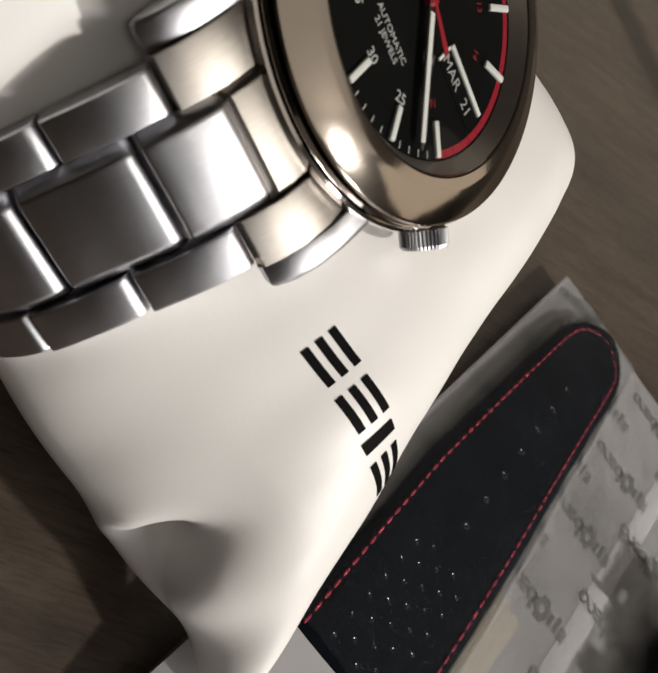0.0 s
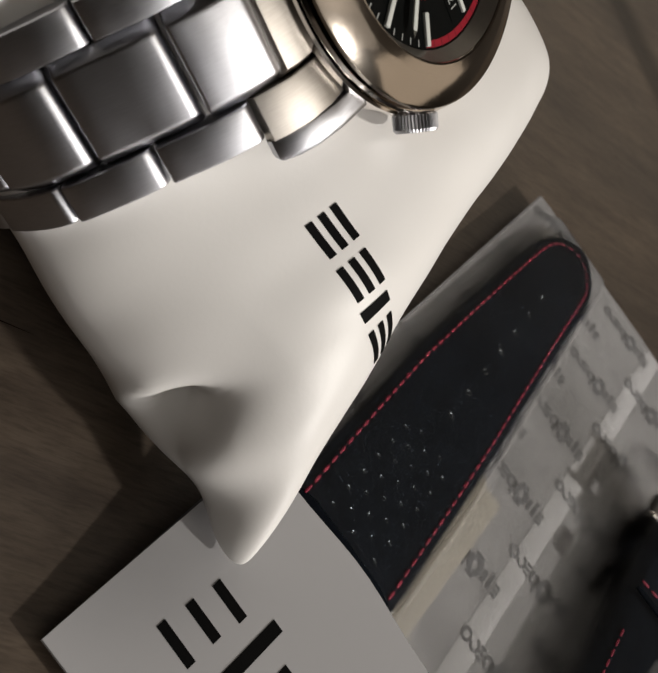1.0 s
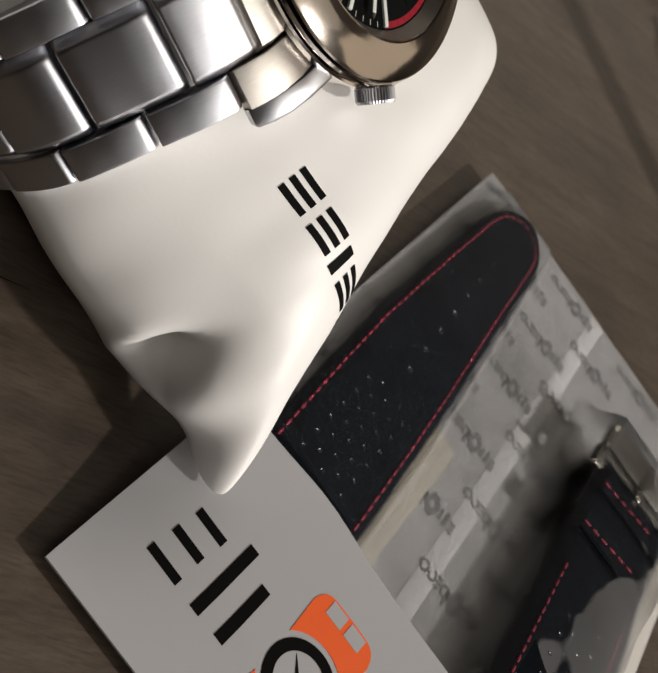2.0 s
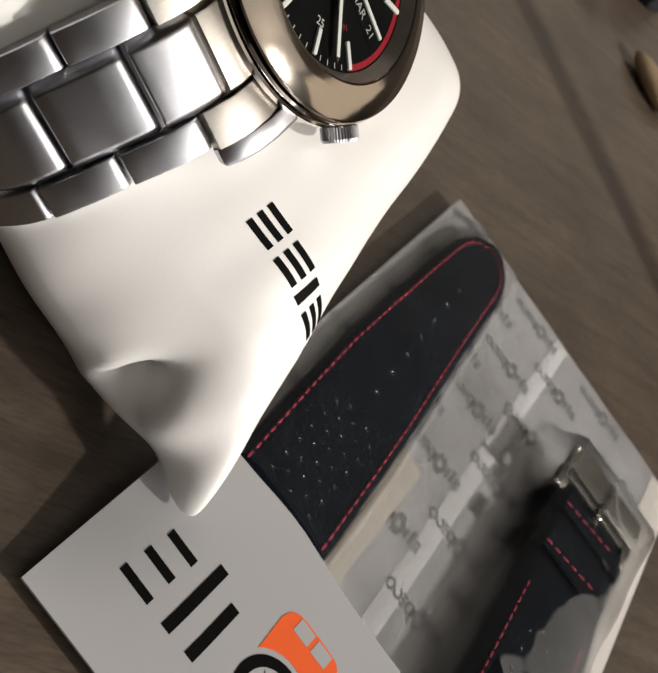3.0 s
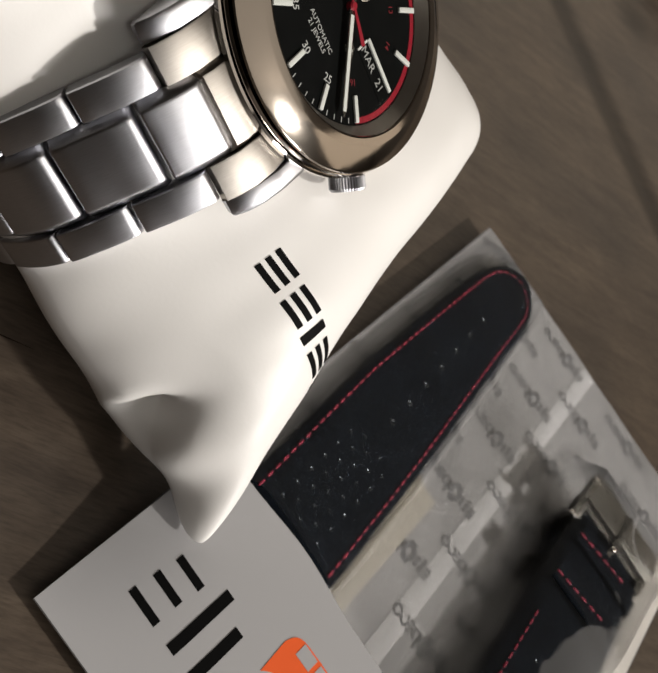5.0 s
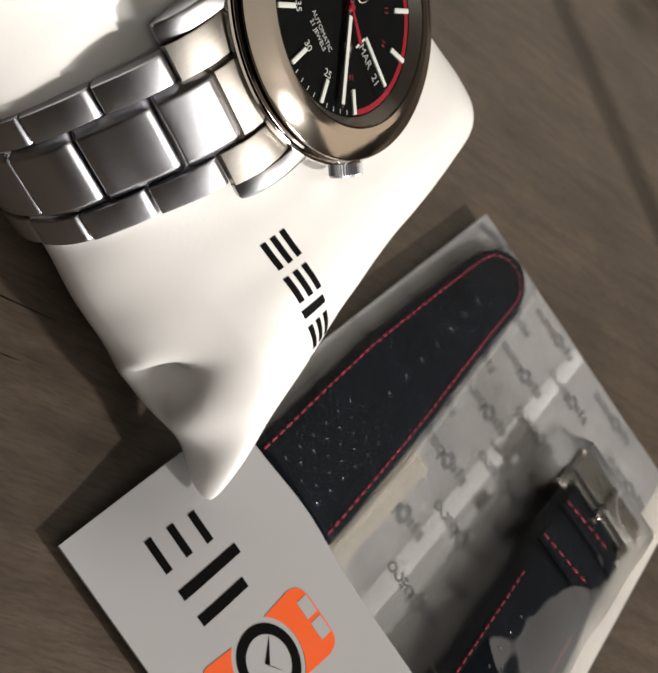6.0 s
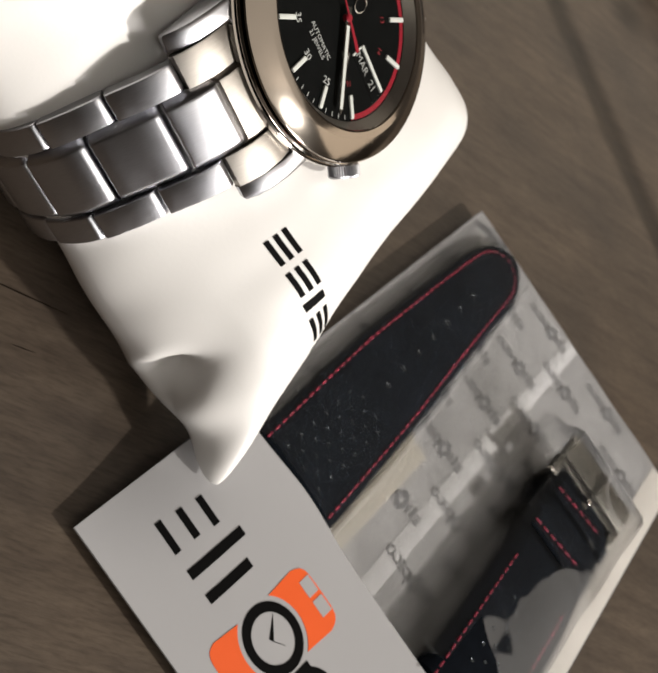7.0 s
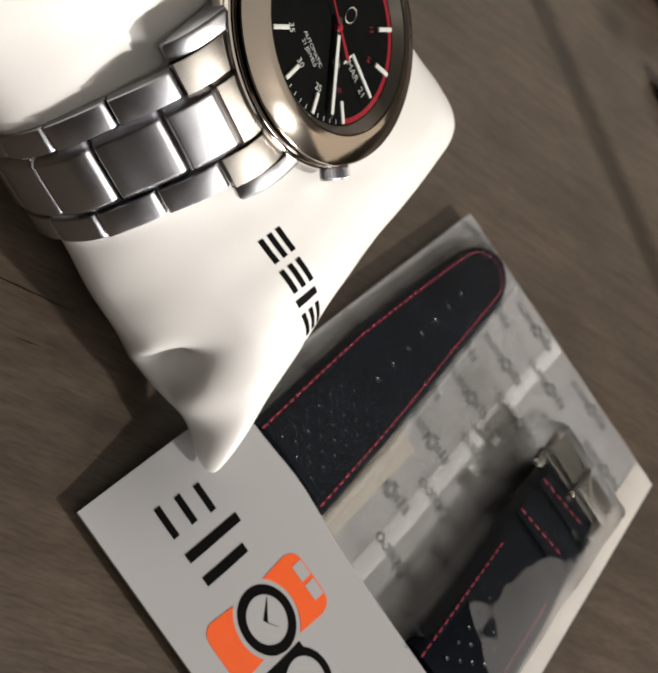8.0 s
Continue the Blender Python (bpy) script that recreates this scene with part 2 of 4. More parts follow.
def clear(name, film):
    """Glass for the crystal, or a thin clear film that only adds gloss."""
    m = bpy.data.materials.new(name)
    m.use_nodes = True
    nt = m.node_tree
    n, link = nt.nodes, nt.links
    n.remove(n["Principled BSDF"])
    gloss, trans, mix, fres = n.new("ShaderNodeBsdfGlossy"), n.new("ShaderNodeBsdfRefraction" if film else "ShaderNodeBsdfTransparent"), n.new("ShaderNodeMixShader"), n.new("ShaderNodeFresnel")
    gloss.inputs["Roughness"].default_value = 0.18 if film else 0.03
    fres.inputs["IOR"].default_value = 1.45
    trans.inputs["Color"].default_value = (0.96, 0.96, 0.95, 1)
    if film:
        # frosted: what touches it shows clearly, what lies further below is blurred
        trans.inputs["IOR"].default_value, trans.inputs["Roughness"].default_value = 1.27, 0.70
    weak = n.new("ShaderNodeMath")
    weak.operation = "MULTIPLY"
    weak.inputs[1].default_value = 0.10 if film else 0.26
    link.new(fres.outputs[0], weak.inputs[0]), link.new(weak.outputs[0], mix.inputs[0]), link.new(trans.outputs[0], mix.inputs[1]), link.new(gloss.outputs[0], mix.inputs[2])
    link.new(mix.outputs[0], n["Material Output"].inputs[0])
    if film:
        tc, tex, b = n.new("ShaderNodeTexCoord"), n.new("ShaderNodeTexNoise"), n.new("ShaderNodeBump")
        tex.inputs["Scale"].default_value, tex.inputs["Detail"].default_value = 55, 3
        b.inputs["Strength"].default_value, b.inputs["Distance"].default_value = 0.10, 0.004
        link.new(tc.outputs["Object"], tex.inputs[0]), link.new(tex.outputs[0], b.inputs["Height"])
        link.new(b.outputs[0], gloss.inputs["Normal"])
        milk, blur, ramp, haze = n.new("ShaderNodeBsdfDiffuse"), n.new("ShaderNodeTexNoise"), n.new("ShaderNodeValToRGB"), n.new("ShaderNodeMixShader")
        milk.inputs["Color"].default_value = (0.50, 0.495, 0.49, 1)
        blur.inputs["Scale"].default_value, blur.inputs["Detail"].default_value = 105, 1.5
        # one milky smear where the film stands off the strap
        away, spot, add = n.new("ShaderNodeVectorMath"), n.new("ShaderNodeMapping"), n.new("ShaderNodeMath")
        spot.inputs["Location"].default_value = SMEAR[0]
        spot.inputs["Scale"].default_value = SMEAR[1]
        away.operation, add.operation = "LENGTH", "MULTIPLY_ADD"
        add.inputs[1].default_value = 1.0
        link.new(tc.outputs["Object"], spot.inputs[0]), link.new(spot.outputs[0], away.inputs[0])
        link.new(tc.outputs["Object"], blur.inputs[0]), link.new(blur.outputs[0], add.inputs[0]), link.new(away.outputs["Value"], add.inputs[2]), link.new(add.outputs[0], ramp.inputs[0])
        ramp.color_ramp.elements[0].position, ramp.color_ramp.elements[0].color = 0.96, (0.20, 0.19, 0.18, 1)
        ramp.color_ramp.elements[1].position, ramp.color_ramp.elements[1].color = 1.0, (0.0, 0.0, 0.0, 1)
        # a milky ring where the film clings round the buckle
        near, hoop_at, gap, rim, both = n.new("ShaderNodeVectorMath"), n.new("ShaderNodeMapping"), n.new("ShaderNodeMath"), n.new("ShaderNodeMapRange"), n.new("ShaderNodeMath")
        hoop_at.inputs["Location"].default_value, hoop_at.inputs["Scale"].default_value = RING[0], RING[1]
        near.operation, gap.operation, both.operation = "LENGTH", "MULTIPLY_ADD", "MAXIMUM"
        gap.inputs[1].default_value = 0.5
        rim.inputs["From Min"].default_value, rim.inputs["From Max"].default_value = 1.13, 1.38
        rim.inputs["To Min"].default_value, rim.inputs["To Max"].default_value = 0.0, 1.0
        link.new(tc.outputs["Object"], hoop_at.inputs[0]), link.new(hoop_at.outputs[0], near.inputs[0])
        link.new(blur.outputs[0], gap.inputs[0]), link.new(near.outputs["Value"], gap.inputs[2]), link.new(gap.outputs[0], rim.inputs["Value"])
        band = n.new("ShaderNodeValToRGB")
        for at, grey in ((0.06, 0.0), (0.30, 0.20), (0.62, 0.20), (0.90, 0.0)):
            stop = band.color_ramp.elements.new(at)
            stop.color = (grey, grey, grey, 1)
        band.color_ramp.elements.remove(band.color_ramp.elements[-1]), band.color_ramp.elements.remove(band.color_ramp.elements[0])
        link.new(rim.outputs[0], band.inputs[0]), link.new(ramp.outputs[0], both.inputs[0]), link.new(band.outputs[0], both.inputs[1])
        # a faint milky veil where the film lies flat on the backing
        place, low, most = n.new("ShaderNodeSeparateXYZ"), n.new("ShaderNodeMapRange"), n.new("ShaderNodeMath")
        low.inputs["From Min"].default_value, low.inputs["From Max"].default_value = 0.0004, 0.0018
        low.inputs["To Min"].default_value, low.inputs["To Max"].default_value = 0.18, 0.009
        most.operation = "MAXIMUM"
        link.new(tc.outputs["Object"], place.inputs[0]), link.new(place.outputs[2], low.inputs["Value"])
        link.new(both.outputs[0], most.inputs[0]), link.new(low.outputs[0], most.inputs[1]), link.new(most.outputs[0], haze.inputs[0])
        link.new(mix.outputs[0], haze.inputs[1]), link.new(milk.outputs[0], haze.inputs[2])
        link.new(haze.outputs[0], n["Material Output"].inputs[0])
    return m


WOOD = wood()
CRYSTAL = clear("crystal_glass", False)
FILM = clear("clear_film", True)

# ---------------------------------------------------------------- building helpers (centimetres in, metres out)


def mesh_of(name, bm, mat, sharp=35.0, upward=False):
    bmesh.ops.remove_doubles(bm, verts=bm.verts, dist=1e-5)
    bmesh.ops.recalc_face_normals(bm, faces=bm.faces)
    limit = radians(sharp)
    if upward:
        bmesh.ops.reverse_faces(bm, faces=[f for f in bm.faces if f.normal.z < 0])
    for f in bm.faces:
        f.smooth = True
    for e in bm.edges:
        e.smooth = len(e.link_faces) == 2 and e.calc_face_angle(0.0) < limit
    bm.transform(Matrix.Scale(CM, 4))
    me = bpy.data.meshes.new(name)
    bm.to_mesh(me)
    bm.free()
    me.materials.append(mat)
    return me


def part(name, bm, mat, parent, label="", sharp=35.0, upward=False):
    ob = new(name, mesh_of(name, bm, mat, sharp, upward))
    ob.parent = parent
    return tagged(ob, label=label) if label else ob


def thing(name, label, category, m=None, group="", kind=""):
    ob = new(name)
    ob.empty_display_size = 0.005
    if m is not None:
        ob.matrix_world = m
    return tagged(ob, label=label, category=category, group=group, kind=kind)


def solid(bm, loops, cap=True):
    """Skin between closed rings of equal length."""
    rings = [[bm.verts.new(p) for p in loop] for loop in loops]
    k = len(rings[0])
    for a, b in zip(rings, rings[1:]):
        for i in range(k):
            bm.faces.new((a[i], a[(i + 1) % k], b[(i + 1) % k], b[i]))
    if cap:
        bm.faces.new(rings[0][::-1])
        bm.faces.new(rings[-1])
    return bm


def lathe(profile, steps=96, close=False):
    """Turns a profile of (radius, height) round the z axis."""
    bm = bmesh.new()
    rows = []
    for r, z in profile:
        if r < 1e-6:
            rows.append([bm.verts.new((0, 0, z))])
        else:
            rows.append([bm.verts.new((r * math.sin(2 * math.pi * k / steps), r * math.cos(2 * math.pi * k / steps), z)) for k in range(steps)])
    pairs = list(zip(rows, rows[1:])) + ([(rows[-1], rows[0])] if close else [])
    for a, b in pairs:
        for k in range(steps):
            j = (k + 1) % steps
            if len(a) == 1:
                bm.faces.new((a[0], b[j], b[k]))
            elif len(b) == 1:
                bm.faces.new((a[k], a[j], b[0]))
            else:
                bm.faces.new((a[k], a[j], b[j], b[k]))
    return bm


def slab(outline, z0, z1, bevel=0.0, rise=None):
    """An upright prism over a closed outline, with a bevelled upper edge."""
    bm = bmesh.new()
    c = Vector((sum(p[0] for p in outline) / len(outline), sum(p[1] for p in outline) / len(outline)))

    def ring(inset, z):
        out = []
        for p in outline:
            d = Vector(p) - c
            q = c + d * max(0.0, 1 - inset / max(d.length, 1e-6))
            out.append((q.x, q.y, z + (rise(q.x, q.y) if rise else 0)))
        return out
    loops = [ring(0, z0), ring(0, z1 - bevel)]
    if bevel:
        loops += [ring(bevel * 0.3, z1 - bevel * 0.3), ring(bevel, z1)]
    return solid(bm, loops)


def box(x0, x1, y0, y1, z0, z1, bevel=0.0):
    if not bevel:
        return slab([(x0, y0), (x1, y0), (x1, y1), (x0, y1)], z0, z1)
    b = bevel

    def ring(i, z):
        c = max(b - i, 0.001)
        return [(x0 + i + c, y0 + i, z), (x1 - i - c, y0 + i, z), (x1 - i, y0 + i + c, z), (x1 - i, y1 - i - c, z),
                (x1 - i - c, y1 - i, z), (x0 + i + c, y1 - i, z), (x0 + i, y1 - i - c, z), (x0 + i, y0 + i + c, z)]
    return solid(bmesh.new(), [ring(b, z0), ring(b * 0.3, z0 + b * 0.3), ring(0, z0 + b), ring(0, z1 - b), ring(b * 0.3, z1 - b * 0.3), ring(b, z1)])


def tube(path, radius, steps=10, closed=False):
    bm = bmesh.new()
    pts = [Vector(p) for p in path]
    loops = []
    for i, p in enumerate(pts):
        a, b = pts[i - 1 if closed or i else 0], pts[(i + 1) % len(pts) if closed or i + 1 < len(pts) else i]
        d = (b - a).normalized()
        side = d.cross(Vector((0, 0, 1)))
        side = side.normalized() if side.length > 1e-4 else Vector((1, 0, 0))
        up = side.cross(d)
        loops.append([p + radius * (math.cos(2 * math.pi * k / steps) * side + math.sin(2 * math.pi * k / steps) * up) for k in range(steps)])
    if closed:
        loops.append(loops[0])
    return solid(bm, loops, cap=not closed)


def arc_band(r0, r1, a0, a1, z0, z1, steps=40):
    """A flat ring piece; angles clockwise from 12 in degrees."""
    pts = []
    for r, order in ((r1, range(steps + 1)), (r0, range(steps, -1, -1))):
        for k in order:
            a = radians(a0 + (a1 - a0) * k / steps)
            pts.append((r * math.sin(a), r * math.cos(a)))
    bm = bmesh.new()
    lo, hi = [bm.verts.new((*p, z0)) for p in pts], [bm.verts.new((*p, z1)) for p in pts]
    n = len(pts)
    for k in range(n):
        bm.faces.new((lo[k], lo[(k + 1) % n], hi[(k + 1) % n], hi[k]))
    for k in range(steps):
        bm.faces.new((hi[k], hi[k + 1], hi[n - 2 - k], hi[n - 1 - k]))
    return bm


def turned(bm, m):
    bm.transform(m)
    return bm


def lettering(name, text, size, m, mat, parent, label=""):
    """Raised printed writing; m places it in centimetres on the parent."""
    curve = bpy.data.curves.new(name, "FONT")
    curve.body, curve.size, curve.align_x, curve.align_y, curve.extrude, curve.resolution_u = text, size, "CENTER", "CENTER", 0.002, 3
    tmp = new("tmp_text", curve)
    bpy.context.view_layer.update()
    me = bpy.data.meshes.new_from_object(tmp.evaluated_get(bpy.context.evaluated_depsgraph_get()))
    bpy.data.objects.remove(tmp)
    me.name = name
    me.transform(Matrix.Scale(CM, 4) @ m)
    me.materials.clear()
    me.materials.append(mat)
    ob = new(name, me)
    ob.parent = parent
    return tagged(ob, label=label) if label else ob


# ---------------------------------------------------------------- the room and the table

TOP = -0.32  # height of the table's upper side, cm


def build_room():
    # unseen room: dark walls, the west one far off, keep steel reflections dim
    specs = [("wall_north", box(-620, 320, 300, 310, -75, 175)), ("wall_south", box(-620, 320, -310, -300, -75, 175)),
             ("wall_east", box(310, 320, -300, 300, -75, 175)), ("wall_west", box(-620, -610, -300, 300, -75, 175))]
    for name, bm in specs:
        tagged(new(name, mesh_of(name, bm, PLASTER)), "plain dark unseen room wall, dimmed for the steel's reflections", "wall", kind="structure")
    tagged(new("ceiling", mesh_of("ceiling", box(-620, 320, -310, 310, 175, 180), PLASTER)), "plain dark unseen room ceiling", "ceiling", kind="structure")
    tagged(new("floor", mesh_of("floor", box(-620, 320, -310, 310, -80, -75), FLOORM)), "plain brown room floor below the table", "floor", kind="structure")


def build_table():
    table = thing("table", "grey-brown wooden table top with a dark groove", "table")
    # a groove runs across the far part of the top, between two boards
    g = Vector((-0.37, -0.93)).normalized()
    q = Vector((g.y, -g.x))            # towards the near side (-x)
    if q.x > 0:
        q = -q
    mid = Vector((20.63, 0.0))

    prof = [(-60, -2.5), (-60, 0.0)]
    prof += [(o * 0.1, -0.06 * math.exp(-(o * 0.1 / 0.45) ** 2)) for o in range(-14, 15)]
    prof += [(75, 0.0), (75, -2.5)]
    loops = []
    for far in (-70, 70):
        loops.append([(*(mid + q * o + g * far), TOP + z) for o, z in prof])
    part("board", solid(bmesh.new(), loops), WOOD, table, "grey-brown board with a worn dark groove")
    for (x0, y0), (x1, y1), w in (((1.05, 3.68), (2.05, 2.39), 0.013), ((0.95, 2.48), (1.21, 2.18), 0.008), ((-0.85, 3.23), (-0.25, 2.53), 0.008)):
        d = Vector((x1 - x0, y1 - y0)).normalized()
        n = Vector((-d.y, d.x)) * w
        part("crack", slab([(x0, y0), ((x0 + x1) / 2 + n.x, (y0 + y1) / 2 + n.y), (x1, y1), ((x0 + x1) / 2 - n.x, (y0 + y1) / 2 - n.y)], TOP - 0.02, TOP + 0.004), FILLER, table)
    for x in (-30, 55):
        for y in (-40, 40):
            part("leg", box(x - 3, x + 3, y - 3, y + 3, -75, TOP - 2.5, 0.4), WOOD, table)


def build_far_things():
    bead = thing("wooden_bead", "small tan oval wooden piece lying on the table", "wooden piece")
    bm = lathe([(0, -0.3)] + [(0.62 * math.sin(a), -0.3 * math.cos(a)) for a in [k * math.pi / 12 for k in range(1, 12)]] + [(0, 0.3)], 32)
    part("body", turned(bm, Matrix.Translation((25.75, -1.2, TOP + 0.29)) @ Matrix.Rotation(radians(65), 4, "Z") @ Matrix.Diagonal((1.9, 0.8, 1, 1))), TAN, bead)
    pouch = thing("dark_pouch", "dark navy soft pouch lying on the table", "pouch")
    part("body", box(29.9, 37.6, 0.25, 12, TOP, TOP + 1.6, 0.5), GREYBLUE, pouch)


# ---------------------------------------------------------------- the strap package


def bend(y):
    """Bend added to shade the card's end beside the cushion's tip."""
    return 0.14 * (1 - math.exp(min(0.0, y) / 0.7))


def lift(x, y):
    """How far the card bulges above the table."""
    return -0.13 + 0.38 * min(max(x / 3.1, 0), 1.1) ** 1.3 + bend(y) * min(1, max(0, x / 1.2))


def film_height(x, y):
    """How high the front film stands: it lies on the straps and sinks to the back between them."""
    def ease(v, a, b):
        k = min(1.0, max(0.0, (v - a) / (b - a)))
        return 1 - k * k * (3 - 2 * k)
    far = min(1.0, max(0.0, (x - 3.0) / 7.6))
    off = y - (-1.46 + 0.28 * far)
    half = 0.94 - 0.24 * max(0.0, (x - 5.6) / 5.0)
    tail = (ease(off, half, half + 0.45) if off > 0 else ease(-off, half - 0.05, half + 0.22)) * ease(x, 11.75, 12.1)
    off = y + 5.58
    buck = (ease(off, 1.10, 1.64) if off > 0 else ease(-off, 0.90, 1.30)) * ease(x, 9.35, 10.4)
    rise = min(1.0, 0.30 + max(0.0, (x - 3.1) / 0.5))
    edge = min(1.0, max(0.0, min(-0.03 - y, y + 7.27) / 0.25))
    bulge = 0.55 + 0.14 / (1 + math.exp(-(x - 8.7) * 5)) + 0.20 / (1 + math.exp(-(x - 6.8) * 6)) + 0.16 * math.exp(-((x - 5.6) / 1.0) ** 2 - ((y + 6.0) / 0.7) ** 2)
    crinkle = 0.008 + 0.020 * noise.noise((x * 0.9, y * 0.9, 1)) + 0.02 * abs(noise.noise((x * 2.3 + 0.8 * y, y * 1.7, 5)))
    return -0.032 + edge * (rise * max(0.29 * tail, (bulge + 0.03) * buck) + max(0.0, crinkle) * (1 - max(tail, buck)))


def build_package():
    bag = thing("strap_package", "clear plastic strap bag with a white printed card header", "package")
    # back of the bag, slightly wavy
    bm = bmesh.new()
    nx, ny = 60, 36
    grid = [[bm.verts.new((0.9 + 11.35 * i / nx, -7.3 * j / ny, -0.055 + 0.003 * noise.noise((i * 0.22, j * 0.2, 3)))) for j in range(ny + 1)] for i in range(nx + 1)]
    for i in range(nx):
        for j in range(ny):
            bm.faces.new((grid[i][j], grid[i + 1][j], grid[i + 1][j + 1], grid[i][j + 1]))
    ext = bmesh.ops.extrude_face_region(bm, geom=bm.faces[:])
    for v in ext["geom"]:
        if isinstance(v, bmesh.types.BMVert):
            v.co.z = TOP + 0.005
            v.co.x, v.co.y = 6.6 + (v.co.x - 6.6) * 0.90, -3.65 + (v.co.y + 3.65) * 0.86
    part("bag_back", bm, SHEET, bag, "milky greyish plastic back of the bag")
    part("bag_seam", box(3.2, 12.2, -3.66, -3.32, -0.06, -0.048, 0.004), BAND, bag, "pale welded seam strip")
    # the second strip is added to make this margin paler
    part("bag_edge", box(3.4, 12.2, -7.27, -6.62, -0.06, -0.046, 0.004), EDGE, bag, "warm white strip along the edge of the bag")
    part("inner_paper", box(3.0, 6.3, -2.78, -2.20, -0.06, -0.036, 0.008), BEIGE, bag, "beige paper strip inside the bag")
    # faded printing on the back: rows of plain strokes and rings, staggered column by column
    def stroke(bm, x0, x1, y0, y1):
        bm.faces.new([bm.verts.new(p) for p in ((x0, y0, 0), (x1, y0, 0), (x1, y1, 0), (x0, y1, 0))])

    def hoop(bm, x, y, r0, r1, steps=16, turn=2 * math.pi):
        rim = [[bm.verts.new((x + r * math.cos(turn * k / steps), y + r * math.sin(turn * k / steps), 0)) for r in (r0, r1)] for k in range(steps + 1)]
        for a, b in zip(rim, rim[1:]):
            bm.faces.new((a[0], a[1], b[1], b[0]))
    bm = bmesh.new()
    stroke(bm, -0.09, -0.045, 0.57, 0.46), stroke(bm, -0.025, 0.02, 0.57, 0.46), stroke(bm, 0.045, 0.09, 0.57, 0.46)
    stroke(bm, -0.08, 0.15, 0.41, 0.355), stroke(bm, -0.08, 0.09, 0.295, 0.24)
    hoop(bm, 0.0, 0.07, 0.065, 0.14)
    stroke(bm, -0.17, -0.13, 0.14, 0.0), stroke(bm, 0.13, 0.17, 0.14, 0.0)
    stroke(bm, -0.17, 0.07, -0.085, -0.13), hoop(bm, 0.0, -0.17, 0.05, 0.09)
    stroke(bm, -0.09, -0.05, -0.285, -0.38), stroke(bm, -0.02, 0.02, -0.285, -0.38), stroke(bm, 0.05, 0.09, -0.285, -0.38)
    hoop(bm, 0.0, -0.47, 0.05, 0.09, turn=1.5 * math.pi), hoop(bm, 0.0, -0.65, 0.05, 0.09)
    template, bm = bm, bmesh.new()
    rnd = random.Random(4)
    for col in range(-1, 10):
        for row in range(-3, 4):
            x, y = 4.36 + 0.83 * col, (-3.97 if col % 2 == 0 else -2.87) + 2.1 * row
            if x > 3.7 and -6.75 < y < -0.62:
                dx, dy = rnd.uniform(-0.04, 0.04), rnd.uniform(-0.05, 0.05)
                for f in template.faces:
                    bm.faces.new([bm.verts.new((x + dx + 1.25 * v.co.x, y + dy - 0.95 * v.co.y, -0.043)) for v in f.verts])
    template.free()
    ext = bmesh.ops.extrude_face_region(bm, geom=bm.faces[:])
    for v in ext["geom"]:
        if isinstance(v, bmesh.types.BMVert):
            v.co.z -= 0.004
    tagged(part("faded_print", bm, PRINTG, bag, "faded grey print repeated over the back"), kind="stuff")
    # folded card header
    bm = bmesh.new()
    n, k = 24, 28
    edge = [3.17 + 0.10 * math.exp(-((7.3 * j / k - 1.7) / 0.8) ** 2) - 0.8 * bend(-7.3 * j / k) for j in range(k + 1)]
    up = [[bm.verts.new((edge[j] * i / n, -7.3 * j / k, lift(edge[j] * i / n, -7.3 * j / k) + 0.02)) for j in range(k + 1)] for i in range(n + 1)]
    for i in range(n):
        for j in range(k):
            bm.faces.new((up[i][j], up[i + 1][j], up[i + 1][j + 1], up[i][j + 1]))
    ext = bmesh.ops.extrude_face_region(bm, geom=bm.faces[:])
    for v in ext["geom"]:
        if isinstance(v, bmesh.types.BMVert):
            v.co.z -= 0.03
    card = part("card_header", bm, CARD, bag, "glossy white card header with black and orange print")

    def ink(name, outline, mat):
        bm = bmesh.new()
        pts = [Vector((p[0] - 0.8 * lift(p[0], p[1]), p[1])) for p in outline]
        lo = [bm.verts.new((p.x, p.y, lift(p.x, p.y) + 0.019)) for p in pts]
        hi = [bm.verts.new((p.x, p.y, lift(p.x, p.y) + 0.027)) for p in pts]
        m = len(pts)
        for i in range(m):
            bm.faces.new((lo[i], lo[(i + 1) % m], hi[(i + 1) % m], hi[i]))
        bm.faces.new(hi)
        part(name, bm, mat, card)

    def bar(x0, x1, y0, y1, mat=INK, name="printed_bar"):
        # a small grid, so that the print follows the bent card
        bm = bmesh.new()
        mx, my = 10, 4
        rows = []
        for a in range(mx + 1):
            x = x0 + (x1 - x0) * a / mx
            ys = [y0 + (y1 - y0) * b / my for b in range(my + 1)]
            xs = [x - 0.8 * lift(x, y) for y in ys]
            rows.append([bm.verts.new((px, y, lift(px, y) + (0.032 if name == "window_shape" else 0.027))) for px, y in zip(xs, ys)])
        for a in range(mx):
            for b in range(my):
                bm.faces.new((rows[a][b], rows[a + 1][b], rows[a + 1][b + 1], rows[a][b + 1]))
        ext = bmesh.ops.extrude_face_region(bm, geom=bm.faces[:])
        for v in ext["geom"]:
            if isinstance(v, bmesh.types.BMVert):
                v.co.z -= 0.006
        part(name, bm, mat, card)

